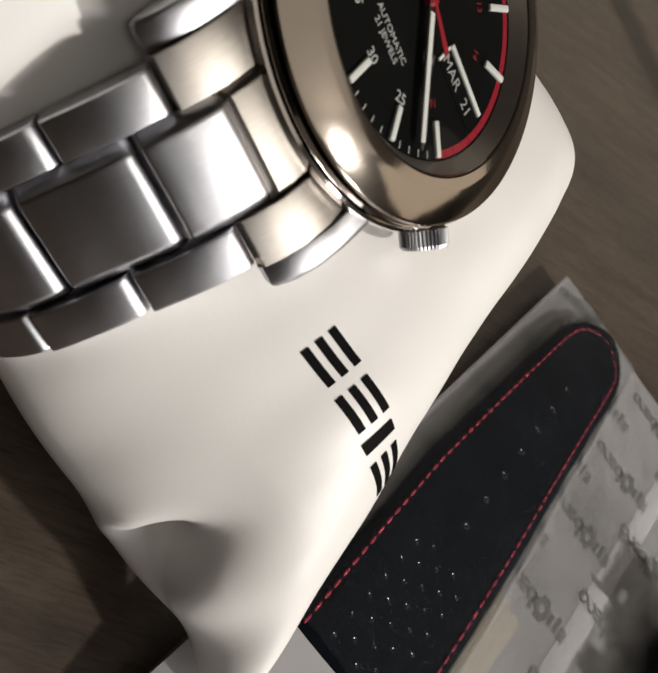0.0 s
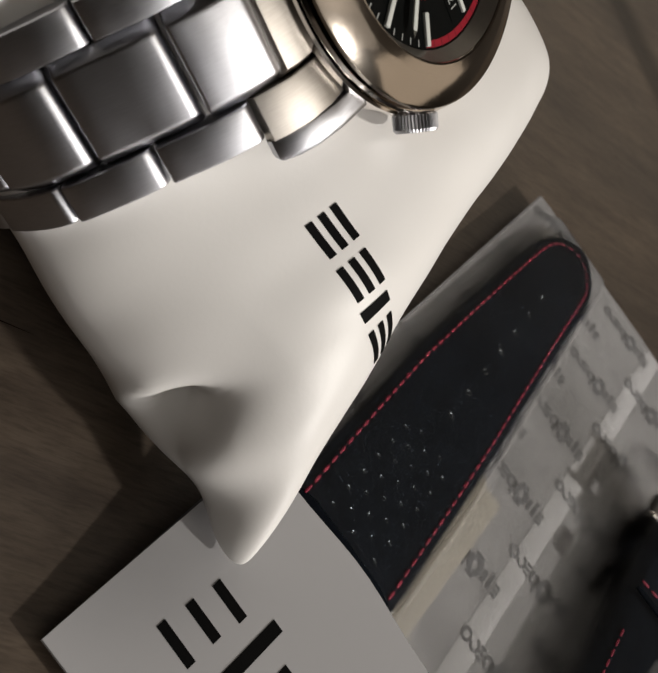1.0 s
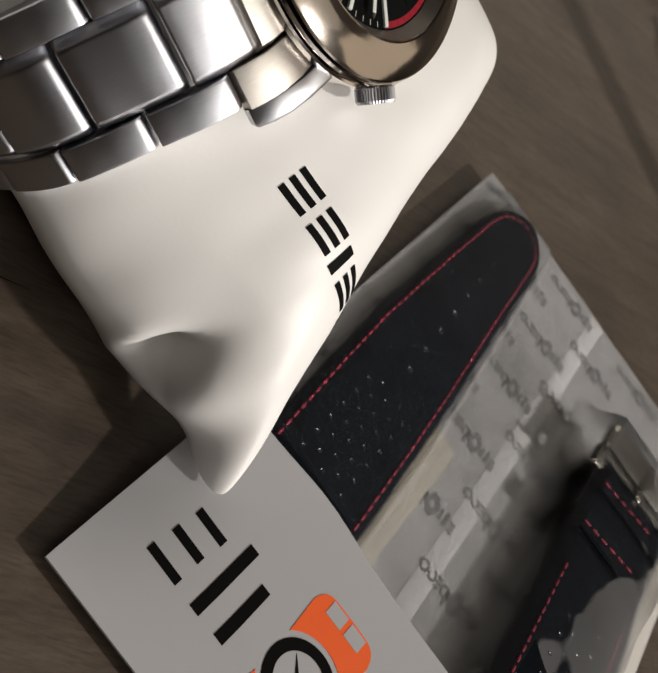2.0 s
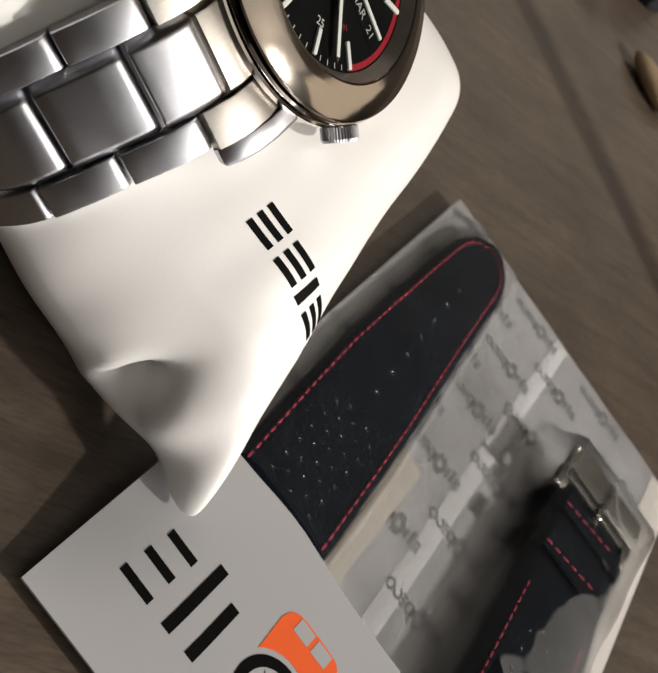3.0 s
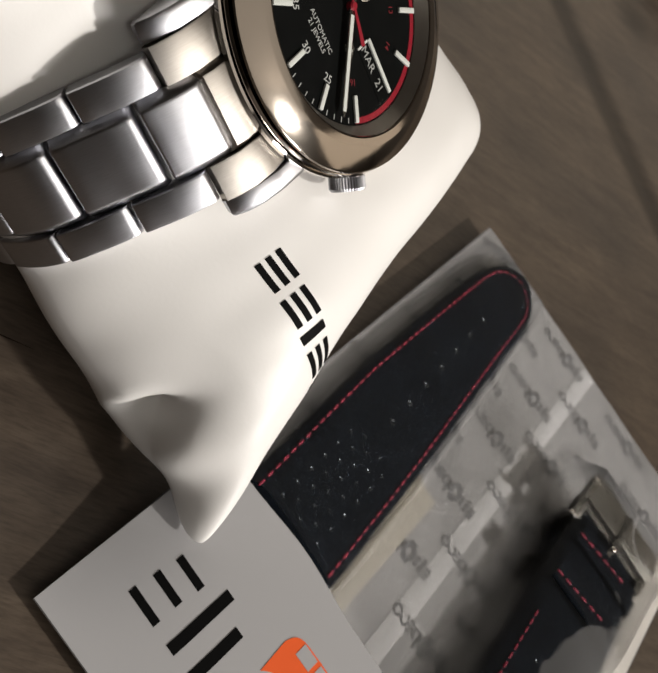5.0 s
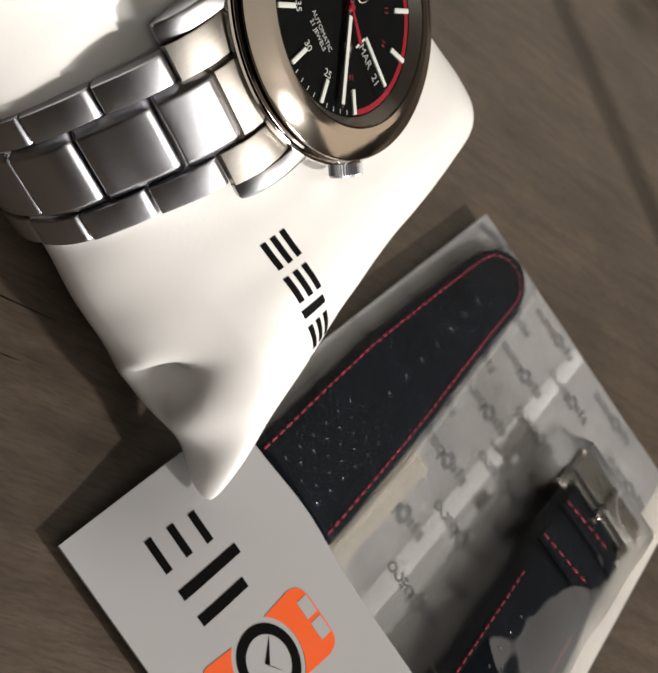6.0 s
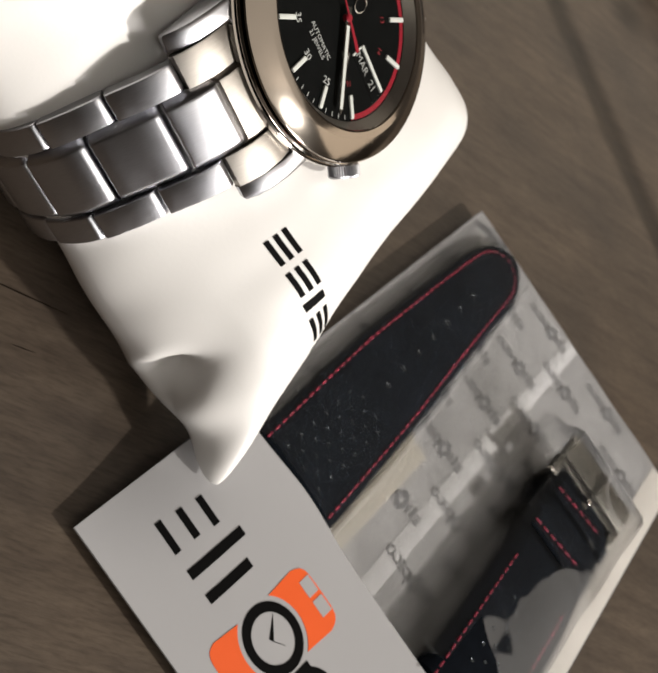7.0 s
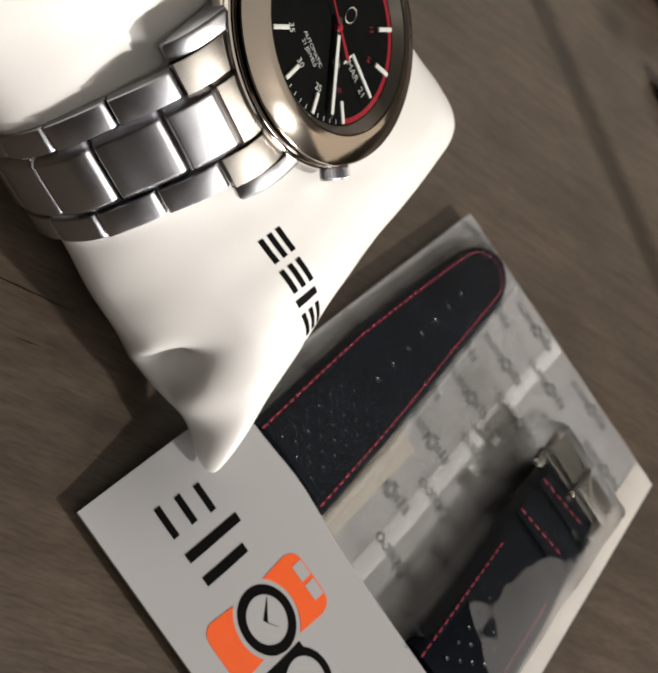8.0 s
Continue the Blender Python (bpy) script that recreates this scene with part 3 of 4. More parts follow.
    def ring(cx, cy, r0, r1, a0, a1, name="printed_ring", mat=INK, steps=48):
        bm = bmesh.new()
        rows = []
        for i in range(steps + 1):
            a = radians(a0 + (a1 - a0) * i / steps)
            row = []
            for r in (r0, r1):
                x = cx + r * math.sin(a)
                x -= 0.8 * lift(x, cy)
                row.append(bm.verts.new((x, cy + r * math.cos(a), lift(x, cy + r * math.cos(a)) + 0.026)))
            rows.append(row)
        for a, b in zip(rows, rows[1:]):
            bm.faces.new((a[0], a[1], b[1], b[0]))
        ext = bmesh.ops.extrude_face_region(bm, geom=bm.faces[:])
        for v in ext["geom"]:
            if isinstance(v, bmesh.types.BMVert):
                v.co.z -= 0.004
        part(name, bm, mat, card)
    # plain strokes in place of the maker's mark
    bar(0.93, 1.06, -0.62, -1.12), bar(1.34, 1.47, -0.66, -1.12), bar(1.74, 1.87, -0.70, -1.16)
    bar(0.93, 2.12, -1.38, -1.53)
    bar(0.95, 1.90, -1.79, -1.94)
    ring(1.47, -2.87, 0.37, 0.52, 0, 360)
    bar(0.92, 1.72, -3.43, -3.56), ring(1.42, -3.92, 0.36, 0.49, 0, 360)
    ink("printed_hand", [(1.40, -2.84), (1.44, -2.91), (1.70, -2.62)], INK), ink("printed_hand", [(1.40, -2.84), (1.44, -2.91), (1.56, -3.06)], INK)
    # orange shapes beside the ring
    def flare(sign):
        pts = []
        for i in range(13):
            a = radians((-54 if sign > 0 else -40) + (108 if sign > 0 else 94) * i / 12)
            pts.append((1.47 + sign * 0.60 * math.cos(a), -2.87 + 0.60 * math.sin(a)))
        # tapering sides and a rounded outer end
        for i in range(15):
            a = radians(84 - 168 * i / 14)
            c, w = abs(math.cos(a)) ** 0.32, math.copysign(abs(math.sin(a)) ** 0.38, math.sin(a))
            w *= 0.80 if sign < 0 and w < 0 else 1
            pts.append((1.47 + sign * (0.68 + (0.50 if sign > 0 else 0.40) * c), -2.87 + w * (0.57 - 0.10 * c)))
        return pts
    ink("orange_shape", flare(1), ORANGE), ink("orange_shape", flare(-1), ORANGE)
    bar(2.40, 2.62, -2.56, -2.83, CARD, "window_shape"), bar(2.40, 2.62, -2.90, -3.17, CARD, "window_shape")
    # frosted front film over the straps
    bm = bmesh.new()
    nx, ny = 110, 80
    rows = []
    for i in range(nx + 1):
        row = []
        for j in range(ny + 1):
            x, y = 3.0 + 9.22 * i / nx, -0.03 - 7.24 * j / ny
            row.append(bm.verts.new((x, y, film_height(x, y))))
        rows.append(row)
    for i in range(nx):
        for j in range(ny):
            bm.faces.new((rows[i][j], rows[i + 1][j], rows[i + 1][j + 1], rows[i][j + 1]))
    film = part("front_film", bm, FILM, bag, "crinkled clear plastic film", upward=True)
    film.visible_shadow = False


def stitch(parent, x, y, z, angle, length=0.15):
    ob = new("stitch", STITCH)
    ob.parent = parent
    ob.matrix_local = Matrix.Translation((x * CM, y * CM, z * CM)) @ Matrix.Rotation(angle, 4, "Z") @ Matrix.Diagonal((length / 0.17, 1, 1, 1))


def seam(parent, pts, z, step=0.20):
    """A row of stitches along a polyline."""
    left = 0.0
    for (x0, y0), (x1, y1) in zip(pts, pts[1:]):
        ln = math.hypot(x1 - x0, y1 - y0)
        d = left
        while d < ln:
            stitch(parent, x0 + (x1 - x0) * d / ln, y0 + (y1 - y0) * d / ln, z, math.atan2(y1 - y0, x1 - x0))
            d += step
        left = d - ln


STITCH = mesh_of("stitch", turned(lathe([(0, -0.085)] + [(0.021 * math.sin(a) ** 0.6, -0.085 * math.cos(a)) for a in (0.5, 1.0, 1.57, 2.14, 2.64)] + [(0, 0.085)], 8), Matrix.Rotation(radians(90), 4, "Y")), THREAD)


def build_tail_strap():
    strap = thing("watch_strap", "black leather watch strap with red stitching, bagged", "strap", group="bagged straps")
    st = [(3.0, -1.46, 0.93), (3.4, -1.45, 0.93), (5.2, -1.36, 0.93), (6.6, -1.29, 0.91), (8.0, -1.24, 0.84), (9.4, -1.20, 0.77), (10.6, -1.18, 0.71), (10.95, -1.18, 0.675), (11.2, -1.18, 0.61), (11.4, -1.18, 0.525),
          (11.56, -1.18, 0.42), (11.69, -1.18, 0.30), (11.77, -1.18, 0.18), (11.80, -1.18, 0.06)]
    rows = []
    for x, c, w in st:
        ring = []
        for k in range(16):
            a = 2 * math.pi * k / 16
            sx, sz = math.cos(a), math.sin(a)
            ring.append((x, c + w * math.copysign(abs(sx) ** 0.45, sx), 0.10 + 0.13 * math.copysign(abs(sz) ** 0.6, sz)))
        rows.append(ring)
    part("leather", solid(bmesh.new(), rows), LEATHER, strap, "grained black leather")
    top = [(x, c + w - 0.16) for x, c, w in st[1:-6]]
    bot = [(x, c - w + 0.16) for x, c, w in st[1:-6]]
    tip = [(11.10, -0.69), (11.33, -0.80), (11.5, -0.98), (11.58, -1.18), (11.5, -1.38), (11.33, -1.56), (11.10, -1.67)]
    seam(strap, top + tip + bot[::-1], 0.215)
    # steel rims added round the holes, for the glints on the leather
    hole = mesh_of("strap_hole", lathe([(0.050, 0.0), (0.052, 0.010), (0.034, 0.012), (0.022, 0.0), (0, -0.01)], 16), HOLEGLINT)
    for k in range(7):
        ob = new("strap_hole", hole)
        ob.parent = strap
        ob.location = ((6.23 + 0.597 * k) * CM, (-1.34 + 0.026 * k) * CM, 0.226 * CM)
    pin = mesh_of("perforation", lathe([(0.030, 0.0), (0.034, 0.006), (0.026, 0.007), (0.016, 0.0), (0, -0.004)], 10), GLINT)
    for i in range(6):
        for j in range(5):
            ob = new("perforation", pin)
            ob.parent = strap
            ob.location = ((3.55 + 0.36 * i + 0.18 * (j % 2)) * CM, (-1.0 - 0.2 * j) * CM, 0.228 * CM)


def build_buckle_strap():
    strap = thing("watch_strap", "black leather watch strap with red stitching and a steel buckle", "strap", group="bagged straps")
    strap.location = (-0.0031, 0.0014, 0.0025)     # raised for a longer shadow, then shifted to fit the camera's view
    st = [(3.46, -5.78, 0.94), (3.8, -5.78, 0.94), (4.5, -5.78, 0.94), (6.5, -5.72, 0.92), (8.0, -5.62, 0.88), (8.9, -5.58, 0.84)]
    rows = []
    for x, c, w in st:
        ring = []
        for k in range(16):
            a = 2 * math.pi * k / 16
            sx, sz = math.cos(a), math.sin(a)
            low = 0.03 if x < 3.6 else 0.0
            ring.append((x, c + w * math.copysign(abs(sx) ** 0.45, sx), 0.03 - low + (0.29 - 3 * low) * math.copysign(abs(sz) ** 0.6, sz)))
        rows.append(ring)
    part("leather", solid(bmesh.new(), rows), LEATHER, strap, "grained black leather")
    seam(strap, [(3.4, -5.08), (6.4, -5.05)], 0.305), seam(strap, [(3.4, -6.45), (6.5, -6.36)], 0.305)
    for x in (7.35, 8.38):
        loop = [(x, y, z) for y, z in ((-4.74, -0.20), (-4.74, 0.30), (-4.9, 0.42), (-5.6, 0.44), (-6.3, 0.42), (-6.46, 0.30), (-6.46, -0.20))]
        bm = solid(bmesh.new(), [[(x - 0.24, y, z), (x + 0.24, y, z), (x + 0.24, y, z - 0.06), (x - 0.24, y, z - 0.06)] for x, y, z in loop])
        keeper = part("keeper_loop", bm, LEATHER, strap, "black leather keeper loop")
        seam(keeper, [(x - 0.08, -4.95), (x + 0.10, -6.12)], 0.45)
    part("buckle_frame", box(9.02, 9.70, -6.42, -4.58, 0.28, 0.44, 0.06), BUCKLESTEEL, strap, "broad satin steel buckle frame")
    for y in (-4.65, -6.35):
        part("buckle_arm", box(8.45, 9.06, y - 0.09, y + 0.09, 0.24, 0.41, 0.05), BUCKLESTEEL, strap)
    part("buckle_tongue", tube([(8.55, -5.52, 0.40), (9.0, -5.52, 0.47), (9.62, -5.52, 0.47)], 0.06, 10), SHADESTEEL, strap)
    part("spring_bar", tube([(8.95, -4.60, 0.3), (8.95, -6.45, 0.3)], 0.06, 10), SHADESTEEL, strap)
    # polished balls added to give the buckle its four bright glints
    for x, y, z in ((9.53, -4.60, 0.44), (8.46, -4.57, 0.40), (8.72, -5.52, 0.48), (9.32, -6.42, 0.42)):
        glint_ball = lathe([(0, -0.07)] + [(0.07 * math.sin(k * math.pi / 8), -0.07 * math.cos(k * math.pi / 8)) for k in range(1, 8)] + [(0, 0.07)], 16)
        part("glint_ball", turned(glint_ball, Matrix.Translation((x, y, z))), POLISH, strap, "small polished steel ball added as a glint")
    pin = mesh_of("perforation", lathe([(0.030, 0.0), (0.034, 0.006), (0.026, 0.007), (0.016, 0.0), (0, -0.004)], 10), GLINT)
    for i in range(6):
        for j in range(4):
            ob = new("perforation", pin)
            ob.parent = strap
            ob.location = ((3.75 + 0.40 * i + 0.20 * (j % 2)) * CM, (-5.45 - 0.2 * j) * CM, 0.318 * CM)


# ---------------------------------------------------------------- the watch on its cushion

WATCH = Matrix(((0.29597, 0.95076, -0.09195, 0.04319), (-0.86272, 0.22475, -0.45299, 0.03367), (-0.41002, 0.2134, 0.88676, 0.04744), (0, 0, 0, 1)))


def cushion_point(u, v, side):
    """The cushion's skin over the unit square; side 1 is the upper face. x: 3 o'clock, y: 12, z: out of the dial."""
    ear = (abs(u) * abs(v)) ** 6
    blunt = (abs(u) * abs(v)) ** 22
    x = u * (3.80 + (1.22 if v < 0 else 0.43) * abs(v) ** 2.2 - 0.36 * ear - (0.06 if v < 0 else 0.0) * blunt)
    y = v * (3.52 + (1.05 if v < 0 else 0.80) * u * u - 0.36 * ear - (0.06 if v < 0 else 0.0) * blunt)
    seam_z = -2.60 + 0.78 * u * u
    t = 1.72 + 0.40 * 4 * u * u * (1 - u * u)
    end = (1 - min(1, abs(u)) ** 4.2) ** 0.5
    round_ = (1 - min(1, abs(v)) ** 2.6) ** 0.55
    if side < 0 and x > 0 and y < 0:
        # the pinched corner is flat underneath
        t *= 1 - 0.55 * min(1, max(0, (x - 3.0) / 1.0)) * min(1, max(0, (-y - 2.4) / 1.0))
    z = seam_z + side * t * end * round_
    if side > 0 and u < 0 and v < 0:
        # it sinks under the bracelet on its far side
        z -= 0.30 * min(1, -u / 0.4) ** 2 * min(1, -v / 0.95) ** 2 * (1 - abs(v) ** 8) * (1 - abs(u) ** 8)
    return Vector((x, y, z))


def crease(p):
    """Soft folds of the skin near the pinched corner."""
    d = Vector((0, 0, 1)) * (0.045 * noise.noise((p.x * 0.75, p.y * 0.8, 2.3)) + 0.018 * noise.noise((p.x * 2.1, p.y * 1.5, 7.0)))
    if p.y < 0 and p.x > 0:
        wide = 0.40 if p.z < -2.25 else 0.72
        off = max(0.0, (p.z + 2.25) / wide)
        # the lip is tight at the rim and dies out softly across the face
        lip = 1 / (1 + math.exp(-(p.x - 2.84 + 0.03 * off - 0.25 * max(0.0, -2.25 - p.z)) / (0.045 + 0.12 * off)))
        down = max(p.x, 2.86) - 2.86
        fall = math.exp(-(down / (0.46 - 0.14 * min(1.0, off))) ** 1.4)
        out = min(1, max(0, (-p.y - 2.6) / 0.6))
        across = math.exp(-abs((p.z + 2.25) / wide) ** 1.7) * out
        d += Vector((0.0, 0.66, 0.05)) * lip * fall * across
        swell = math.exp(-((p.x - 2.60) / 0.22) ** 2) * across
        d += Vector((0.03, -0.02, 0.03)) * swell
        d += Vector((0, 0.05, 0)) * math.exp(-((p.x - 0.8) / 0.28) ** 2 - ((p.z + 2.2) / 0.5) ** 2) * out
        d += Vector((0, 0.035, 0)) * math.exp(-((p.x - 1.9) / 0.3) ** 2 - ((p.z + 2.3) / 0.5) ** 2) * out
        d += Vector((0, 0.15, 0)) * math.exp(-((p.x - 2.65) / 0.55) ** 2) * min(1, max(0, (-p.y - 3.0) / 0.9))
        # the corner narrows to its tip
        d += Vector((0, 0.22, 0)) * math.exp(-((p.x - 3.90) / 0.40) ** 2) * min(1, max(0, (-p.y - 3.2) / 0.9))
    return d


def cushion_at(x, y):
    """The upper skin above a place (x, y)."""
    u, v = x / 3.9, y / 3.8
    for _ in range(30):
        p = cushion_point(u, v, 1)
        u += (x - p.x) / 4.2
        v += (y - p.y) / 4.0
        u, v = max(-0.999, min(0.999, u)), max(-0.999, min(0.999, v))
    p = cushion_point(u, v, 1)
    return p + crease(p)


def build_cushion():
    cushion = thing("watch_cushion", "white leatherette watch cushion with black print", "cushion", WATCH)
    bm = bmesh.new()
    n = 150
    def spaced(i):
        return math.sin((i / n - 0.5) * math.pi)
    for side in (1, -1):
        rows = []
        for i in range(n + 1):
            row = []
            for j in range(n + 1):
                p = cushion_point(spaced(i), spaced(j), side)
                row.append(bm.verts.new(p + crease(p)))
            rows.append(row)
        for i in range(n):
            for j in range(n):
                bm.faces.new((rows[i][j], rows[i + 1][j], rows[i + 1][j + 1], rows[i][j + 1]))
    part("skin", bm, CUSHION, cushion, sharp=80)

    def print_bar(x0, x1, y0, y1):
        bm = bmesh.new()
        nx, ny = 8, 4
        for dz in (0.004,):
            rows = [[bm.verts.new(cushion_at(x0 + (x1 - x0) * i / nx, y0 + (y1 - y0) * j / ny) + Vector((0, -0.004, 0.010))) for j in range(ny + 1)] for i in range(nx + 1)]
        for i in range(nx):
            for j in range(ny):
                bm.faces.new((rows[i][j], rows[i + 1][j], rows[i + 1][j + 1], rows[i][j + 1]))
        ext = bmesh.ops.extrude_face_region(bm, geom=bm.faces[:])
        for v in ext["geom"]:
            if isinstance(v, bmesh.types.BMVert):
                v.co.z -= 0.008
        part("printed_bar", bm, INK, cushion)
    # plain strokes in place of the maker's name
    for x0, w in ((1.86, 0.38), (2.36, 0.38), (2.85, 0.12), (3.10, 0.38), (3.60, 0.36)):
        drift = -0.06 * (x0 - 1.86)
        if w > 0.3:
            for y in (-2.22, -2.08, -1.94):
                print_bar(x0, x0 + w, y + drift, y + 0.075 + drift)
        else:
            print_bar(x0, x0 + w, -2.22 + drift, -1.865 + drift)


PATHPTS = [(-2.10, -0.28), (-2.45, -0.52), (-2.73, -0.80), (-3.02, -1.18), (-3.29, -1.54), (-3.54, -1.95), (-3.63, -2.50), (-3.55, -3.15), (-3.25, -3.85), (-2.6, -4.5), (-1.6, -4.9), (-0.4, -5.02),
           (0.8, -4.98), (2.0, -4.72), (2.95, -4.1), (3.48, -3.3), (3.63, -2.5), (3.54, -1.95), (3.29, -1.54), (3.02, -1.18), (2.73, -0.80), (2.45, -0.52), (2.10, -0.28)]


def smooth_path(pts, per=12):
    out = []
    for i in range(len(pts) - 1):
        p0, p1, p2, p3 = (Vector(pts[max(0, min(len(pts) - 1, i + k))]) for k in (-1, 0, 1, 2))
        for j in range(per):
            t = j / per
            out.append(0.5 * (2 * p1 + (p2 - p0) * t + (2 * p0 - 5 * p1 + 4 * p2 - p3) * t * t + (3 * p1 - p0 - 3 * p2 + p3) * t ** 3))
    out.append(Vector(pts[-1]))
    return out


LINE = smooth_path(PATHPTS)
DIST = [0.0]
for a_, b_ in zip(LINE, LINE[1:]):
    DIST.append(DIST[-1] + (b_ - a_).length)
HOME = DIST[min(range(len(LINE)), key=lambda i: (LINE[i] - Vector((-2.73, -0.80))).length)]


def on_path(s):
    """Place and outward normal (y, z) at a length along the bracelet."""
    s = max(0.001, min(DIST[-1] - 0.001, s))
    i = max(k for k in range(len(DIST)) if DIST[k] <= s)
    i = min(i, len(LINE) - 2)
    p = LINE[i].lerp(LINE[i + 1], (s - DIST[i]) / (DIST[i + 1] - DIST[i]))
    a, b = LINE[max(0, i - 3)], LINE[min(len(LINE) - 1, i + 4)]
    d = (b - a).normalized()
    return p, Vector((d.y, -d.x))


def link_mesh(s0, s1, section, depth=0.26, edge=0.095):
    """A bracelet link: section is a list of (x, drop) over its width; the ends are rounded."""
    loops = []
    stations = [(0, 0.30)] + [(edge * (1 - math.cos(radians(15 * k))), 0.8 * edge * (1 - math.sin(radians(15 * k)))) for k in range(7)]
    small = [(0, 0.30)] + [(0.035 * (1 - math.cos(radians(22.5 * k))), 0.03 * (1 - math.sin(radians(22.5 * k)))) for k in range(5)]
    mids = [edge + 0.01 + (s1 - s0 - 2 * edge) * k / 9 for k in range(1, 9)]

    def camber(a):
        return 0.030 * max(0.0, 1 - a / 0.42) ** 2
    row = [(s0 + a, d + (camber(a) if d < 0.2 else 0)) for a, d in stations] + [(s0 + a, camber(a)) for a in mids] + [(s1 - a, d) for a, d in small[::-1]]
    for s, d in row:
        p, out = on_path(s)
        upper = [(x, *(p - out * min(depth - 0.02, (d if d < 0.2 else 0.16) + drop))) for x, drop in section]
        lower = [(x, *(p - out * depth)) for x, drop in section[::-1]]
        loops.append(upper + lower)
    return solid(bmesh.new(), loops)


CENTRE = [(-0.47, 0.2), (-0.47, 0.13), (-0.385, 0.018), (-0.365, 0.004), (-0.34, 0.0), (0.34, 0.0), (0.365, 0.004), (0.385, 0.018), (0.47, 0.13), (0.47, 0.2)]


def outer_section(sign):
    pts = [(0.485, 0.2), (0.485, 0.05), (0.495, 0.035), (0.52, 0.03), (0.80, 0.03), (0.823, 0.036), (0.835, 0.055), (0.837, 0.2)]
    return pts if sign > 0 else [(-x, d) for x, d in pts[::-1]]


def build_watch():
    watch = thing("wristwatch", "steel wristwatch with a black dial on a steel link bracelet", "watch", WATCH)
    # case middle with grooves
    part("case", lathe([(0, -0.78), (1.30, -0.78), (1.50, -0.72), (1.68, -0.62), (1.77, -0.50), (1.80, -0.40), (1.80, -0.30), (1.76, -0.29), (1.76, -0.27), (1.82, -0.26), (1.845, -0.22), (1.845, -0.16),
                        (1.82, -0.145), (1.77, -0.14), (1.77, -0.115), (1.815, -0.11), (1.825, -0.085), (1.81, -0.06), (1.75, -0.055), (1.5, -0.05), (1.5, -0.5), (0, -0.5)], 128), POLISH, watch, "polished steel case with grooved flank", 25)
    part("bezel", lathe([(1.74, -0.055), (1.74, -0.035), (1.785, -0.03), (1.80, -0.01), (1.79, 0.012), (1.77, 0.025), (1.53, 0.128), (1.50, 0.137), (1.42, 0.150), (1.40, 0.147), (1.39, 0.13), (1.39, 0.05), (1.5, -0.05)], 128, True), BEZELSTEEL, watch, "broad polished steel bezel", 12)
    part("rehaut", lathe([(1.39, 0.135), (1.275, 0.01), (1.275, -0.03), (1.40, -0.03)], 128, True), REHAUT, watch, "sloping satin steel inner ring")
    dial = part("dial", lathe([(0, 0.0), (1.30, 0.0), (1.30, -0.06), (0, -0.06)], 96), DIAL, watch, "black dial with white markers and red arc")
    part("crystal", lathe([(0, 0.150), (0.7, 0.1495), (1.30, 0.146), (1.388, 0.135)], 96), CRYSTAL, watch, "flat clear crystal", upward=True).visible_shadow = False
    for h in (1, 2, 4, 5, 6, 7, 8, 10, 11):
        a = radians(30 * h)
        m = Matrix.Rotation(-a, 4, "Z")
        part("hour_marker", turned(box(-0.031, 0.031, 0.945, 1.245, 0.0, 0.035, 0.01), m), LUME, dial)
    for off in (-0.045, 0.045):
        part("hour_marker", box(off - 0.03, off + 0.03, 0.945, 1.245, 0, 0.035, 0.01), LUME, dial)
    part("hour_marker", turned(box(-0.031, 0.031, 0.945, 1.245, 0, 0.035, 0.01), Matrix.Rotation(radians(90), 4, "Z")), LUME, dial)
    tick = mesh_of("minute_tick", box(-0.005, 0.005, 1.19, 1.25, 0.0, 0.004), PRINTW)
    for k in range(21, 30):
        if k % 5:
            ob = new("minute_tick", tick)
            ob.parent = dial
            ob.matrix_local = Matrix.Rotation(-radians(6 * k), 4, "Z")
    part("red_arc", arc_band(1.188, 1.255, 0, 119, 0.0, 0.004), RED, dial, "red printed minute arc")
    for k in range(20):
        a = 6 * k + 3
        part("arc_tick", turned(box(-0.006, 0.006, 1.18, 1.262, 0.003, 0.006), Matrix.Rotation(-radians(a + 3), 4, "Z")), DARKRED, dial)
    for k, txt in ((25, "25"), (30, "30"), (35, "35"), (40, "40")):
        a = radians(6 * k)
        m = Matrix.Translation((0.875 * math.sin(a), 0.875 * math.cos(a), 0.003)) @ Matrix.Rotation(math.pi - a, 4, "Z")
        lettering("minute_numeral", txt, 0.135, m, PRINTW, dial)
    for h, txt in ((1, "13"), (2, "14"), (4, "16")):
        a = radians(30 * h)
        m = Matrix.Translation((0.80 * math.sin(a), 0.80 * math.cos(a), 0.003)) @ Matrix.Rotation(-a, 4, "Z")
        lettering("hour_numeral", txt, 0.105, m, DARKRED, dial)
    lettering("dial_text", "AUTOMATIC", 0.092, Matrix.Translation((-0.01, -0.555, 0.003)), PRINTW, dial)
    lettering("dial_text", "21 JEWELS", 0.090, Matrix.Translation((-0.01, -0.65, 0.003)), PRINTW, dial)
    part("emblem", turned(lathe([(0.078, 0.0), (0.084, 0.010), (0.078, 0.014), (0.071, 0.010), (0.068, 0.0)], 32), Matrix.Translation((0.03, 0.40, 0)) @ Matrix.Diagonal((1.15, 1.75, 1, 1))), HANDSTEEL, dial, "small raised steel emblem")
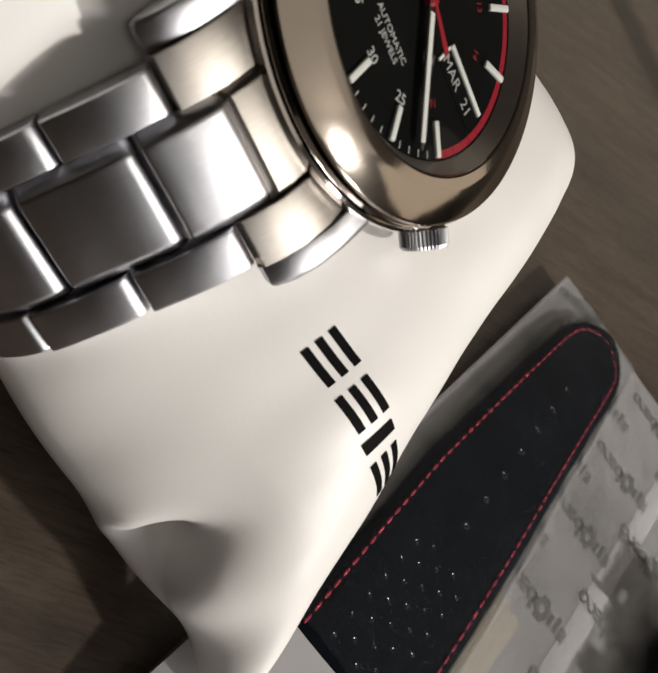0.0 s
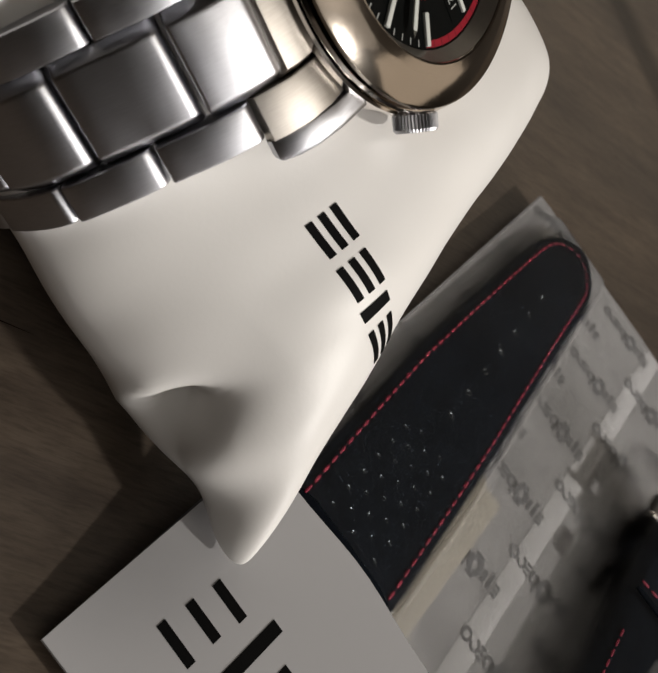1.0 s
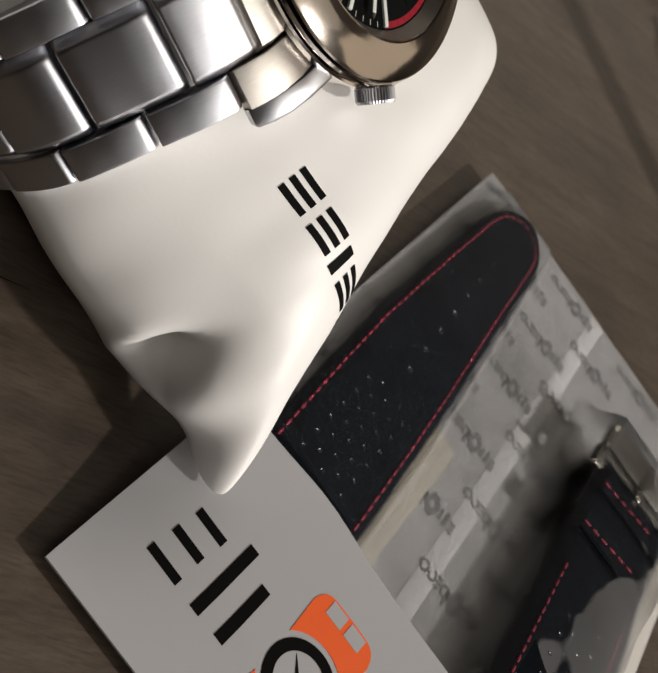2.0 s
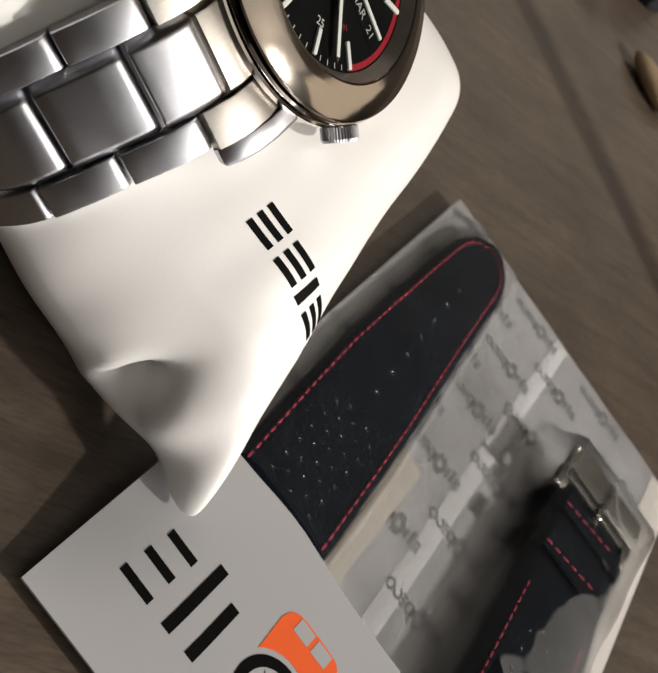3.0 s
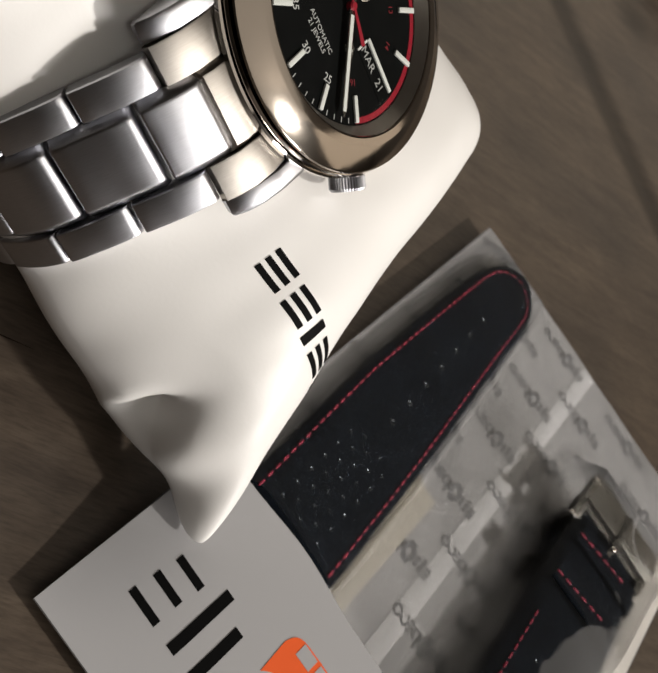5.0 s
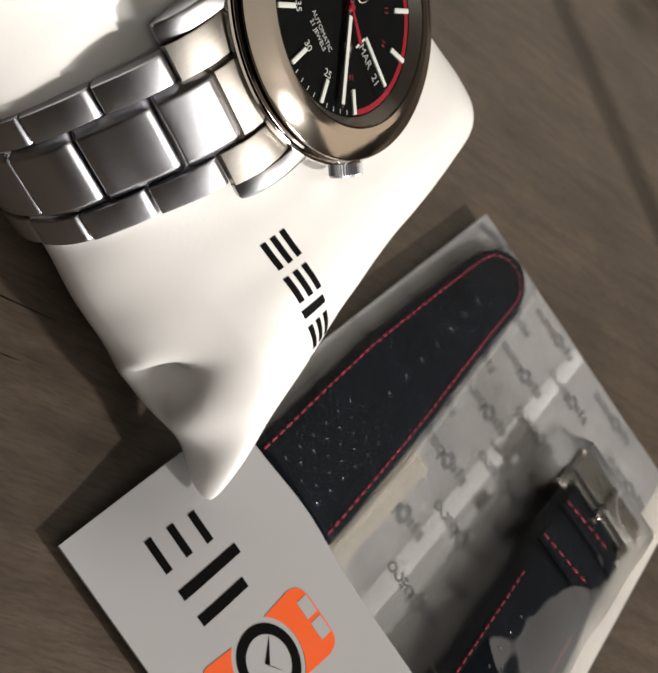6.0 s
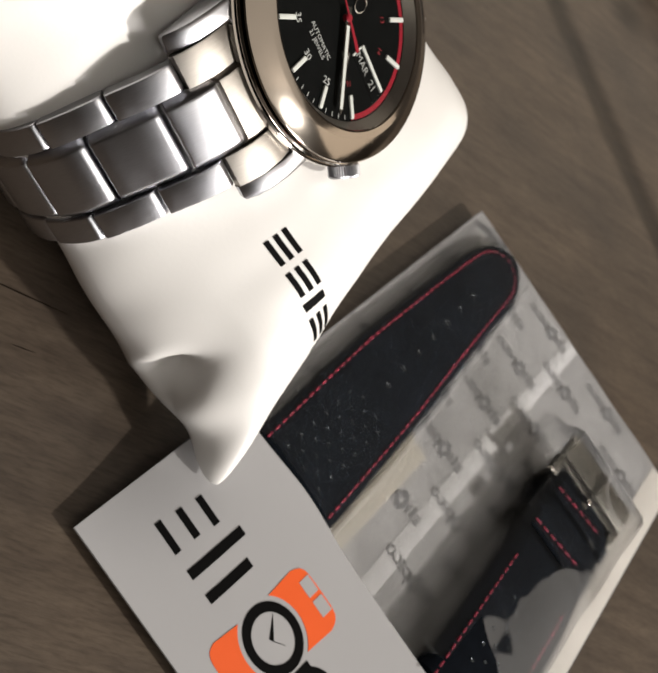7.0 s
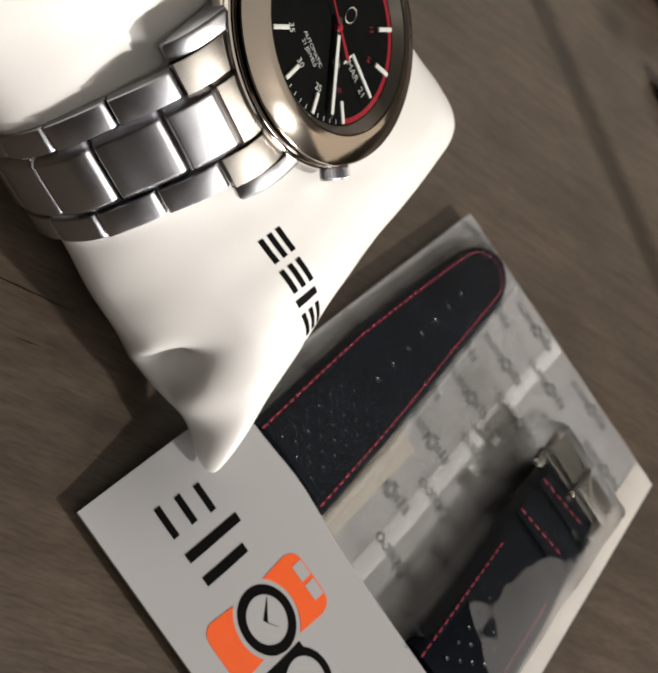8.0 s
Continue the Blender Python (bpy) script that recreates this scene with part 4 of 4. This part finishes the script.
    # day and date window
    window = part("date_window", box(0.46, 1.12, -0.115, 0.085, 0.0, 0.006), DIAL, dial, "black day and date window")
    part("window_frame", box(0.45, 1.13, 0.085, 0.135, 0.0, 0.03, 0.006), LUME, window, "white frame bar")
    part("window_frame", box(0.44, 0.47, -0.12, 0.085, 0.0, 0.02, 0.004), LUME, window)
    lettering("day_text", "MAR", 0.155, Matrix.Translation((0.635, -0.02, 0.009)), PRINTD, window)
    lettering("date_text", "21", 0.155, Matrix.Translation((0.97, -0.02, 0.009)), PRINTD, window)
    # hands
    hour = part("hour_hand", turned(slab([(-0.03, -0.1), (0.03, -0.1), (0.035, 0.40), (0.085, 0.43), (0.0, 0.74), (-0.085, 0.43), (-0.035, 0.40)], 0.045, 0.060), Matrix.Rotation(-radians(131), 4, "Z")), HANDSTEEL, dial, "steel hour hand with arrow tip")
    part("lume_strip", turned(slab([(-0.05, 0.46), (0.05, 0.46), (0.0, 0.68)], 0.060, 0.064), Matrix.Rotation(-radians(131), 4, "Z")), LUME, hour)
    minute = part("minute_hand", turned(slab([(-0.045, -0.14), (0.045, -0.14), (0.042, 1.12), (0.0, 1.22), (-0.042, 1.12)], 0.072, 0.084), Matrix.Rotation(-radians(134.7), 4, "Z")), HANDSTEEL, dial, "long steel minute hand")
    part("lume_strip", turned(slab([(-0.028, 0.10), (0.028, 0.10), (0.026, 1.15), (-0.026, 1.15)], 0.084, 0.088), Matrix.Rotation(-radians(134.7), 4, "Z")), LUME, minute, "white filling")
    part("seconds_hand", turned(slab([(-0.034, -0.44), (0.034, -0.44), (0.016, 0.0), (0.008, 1.2), (-0.008, 1.2), (-0.016, 0.0)], 0.092, 0.10), Matrix.Rotation(-radians(-75), 4, "Z")), RED, dial, "thin red seconds hand")
    part("hand_cap", lathe([(0, 0.112), (0.04, 0.108), (0.055, 0.09), (0.055, 0.03)], 24), RED, dial)
    # crown at four o'clock
    bm = bmesh.new()
    rings = []
    teeth = 40
    for h, r, cut in ((0, 0.17, 0), (0.02, 0.212, 0.014), (0.15, 0.212, 0.014), (0.18, 0.19, 0), (0.185, 0.08, 0)):
        rings.append([((r - (cut if k % 2 else 0)) * math.cos(math.pi * k / teeth), (r - (cut if k % 2 else 0)) * math.sin(math.pi * k / teeth), h) for k in range(2 * teeth)])
    solid(bm, rings)
    a = radians(119)
    m = Matrix.Translation((1.80 * math.sin(a), 1.835 * math.cos(a), -0.20)) @ Matrix.Rotation(-a, 4, "Z") @ Matrix.Rotation(radians(-90), 4, "X")
    part("crown", turned(bm, m), SATIN, watch, "small knurled steel crown", 20)
    guard = lathe([(0, -0.14), (0.24, -0.14), (0.31, -0.07), (0.31, 0.06), (0.26, 0.11), (0, 0.11)], 40)
    part("crown_guard", turned(guard, Matrix.Translation((1.50 * math.sin(a), 1.52 * math.cos(a), -0.28)) @ Matrix.Diagonal((1.15, 1.15, 1, 1))), POLISH, watch)
    # lugs and end links on both sides
    for side in (-1, 1):
        for sx in (-1, 1):
            pts = [(-1.05, -0.16), (-1.45, -0.18), (-1.80, -0.24), (-2.05, -0.34), (-2.22, -0.48), (-2.30, -0.62), (-2.25, -0.72), (-2.05, -0.72), (-1.6, -0.70), (-1.05, -0.7)]
            loops = []
            for x, g in ((0.905, 0.02), (0.915, 0.0), (1.07, 0.0), (1.105, 0.015), (1.125, 0.06), (1.13, 0.11)):
                cy, cz = -1.7, -0.45
                loops.append([(sx * x, -side * (cy + (y - cy) * (1 - 0.8 * g)) * -1, cz + (z - cz) * (1 - 1.6 * g)) for y, z in pts])
            part("lug", solid(bmesh.new(), loops), SATIN, watch, "satin steel lug with polished bevel")
        for x0, x1, short in ((-0.89, -0.47, 0), (-0.40, 0.40, 1), (0.47, 0.89, 0)):
            if short:
                pts = [(-1.55, -0.22), (-1.80, -0.225), (-1.95, -0.25), (-2.07, -0.31), (-2.09, -0.36), (-2.08, -0.56), (-1.9, -0.6), (-1.55, -0.5)]
            else:
                pts = [(-1.50, -0.26), (-1.80, -0.25), (-2.05, -0.31), (-2.24, -0.43), (-2.34, -0.53), (-2.30, -0.66), (-1.9, -0.64), (-1.50, -0.5)]
            loops = [[(x, side * -y * -1, z - (d if i < 5 else 0)) for i, (y, z) in enumerate(pts)] for x, d in ((x0 - 0.06 * short, 0.09), (x0, 0.006), (x0 + 0.02, 0), (x1 - 0.02, 0), (x1, 0.006), (x1 + 0.06 * short, 0.09))]
            part("end_link", solid(bmesh.new(), loops), DIMSATIN, watch, "satin steel end link", 24)
    # the bracelet, link by link
    total = DIST[-1]
    cuts = [HOME - 0.82, HOME - 0.06, HOME + 0.93]
    while cuts[-1] + 0.93 < total - 0.35:
        cuts.append(cuts[-1] + 0.935)
    for a0, b0 in zip(cuts, cuts[1:]):
        part("centre_link", link_mesh(a0 + 0.03, b0 - 0.03, CENTRE), SATIN, watch, sharp=30)
    cuts = [HOME - 0.44, HOME + 0.48]
    while cuts[-1] + 0.90 < total - 0.3:
        cuts.append(cuts[-1] + 0.90)
    for a0, b0 in zip(cuts, cuts[1:]):
        for sign in (1, -1):
            part("outer_link", link_mesh(a0 + 0.02, b0 - 0.02, outer_section(sign)), SATIN, watch, sharp=30)


build_room()
build_table()
build_far_things()
build_package()
build_tail_strap()
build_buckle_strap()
build_cushion()
build_watch()
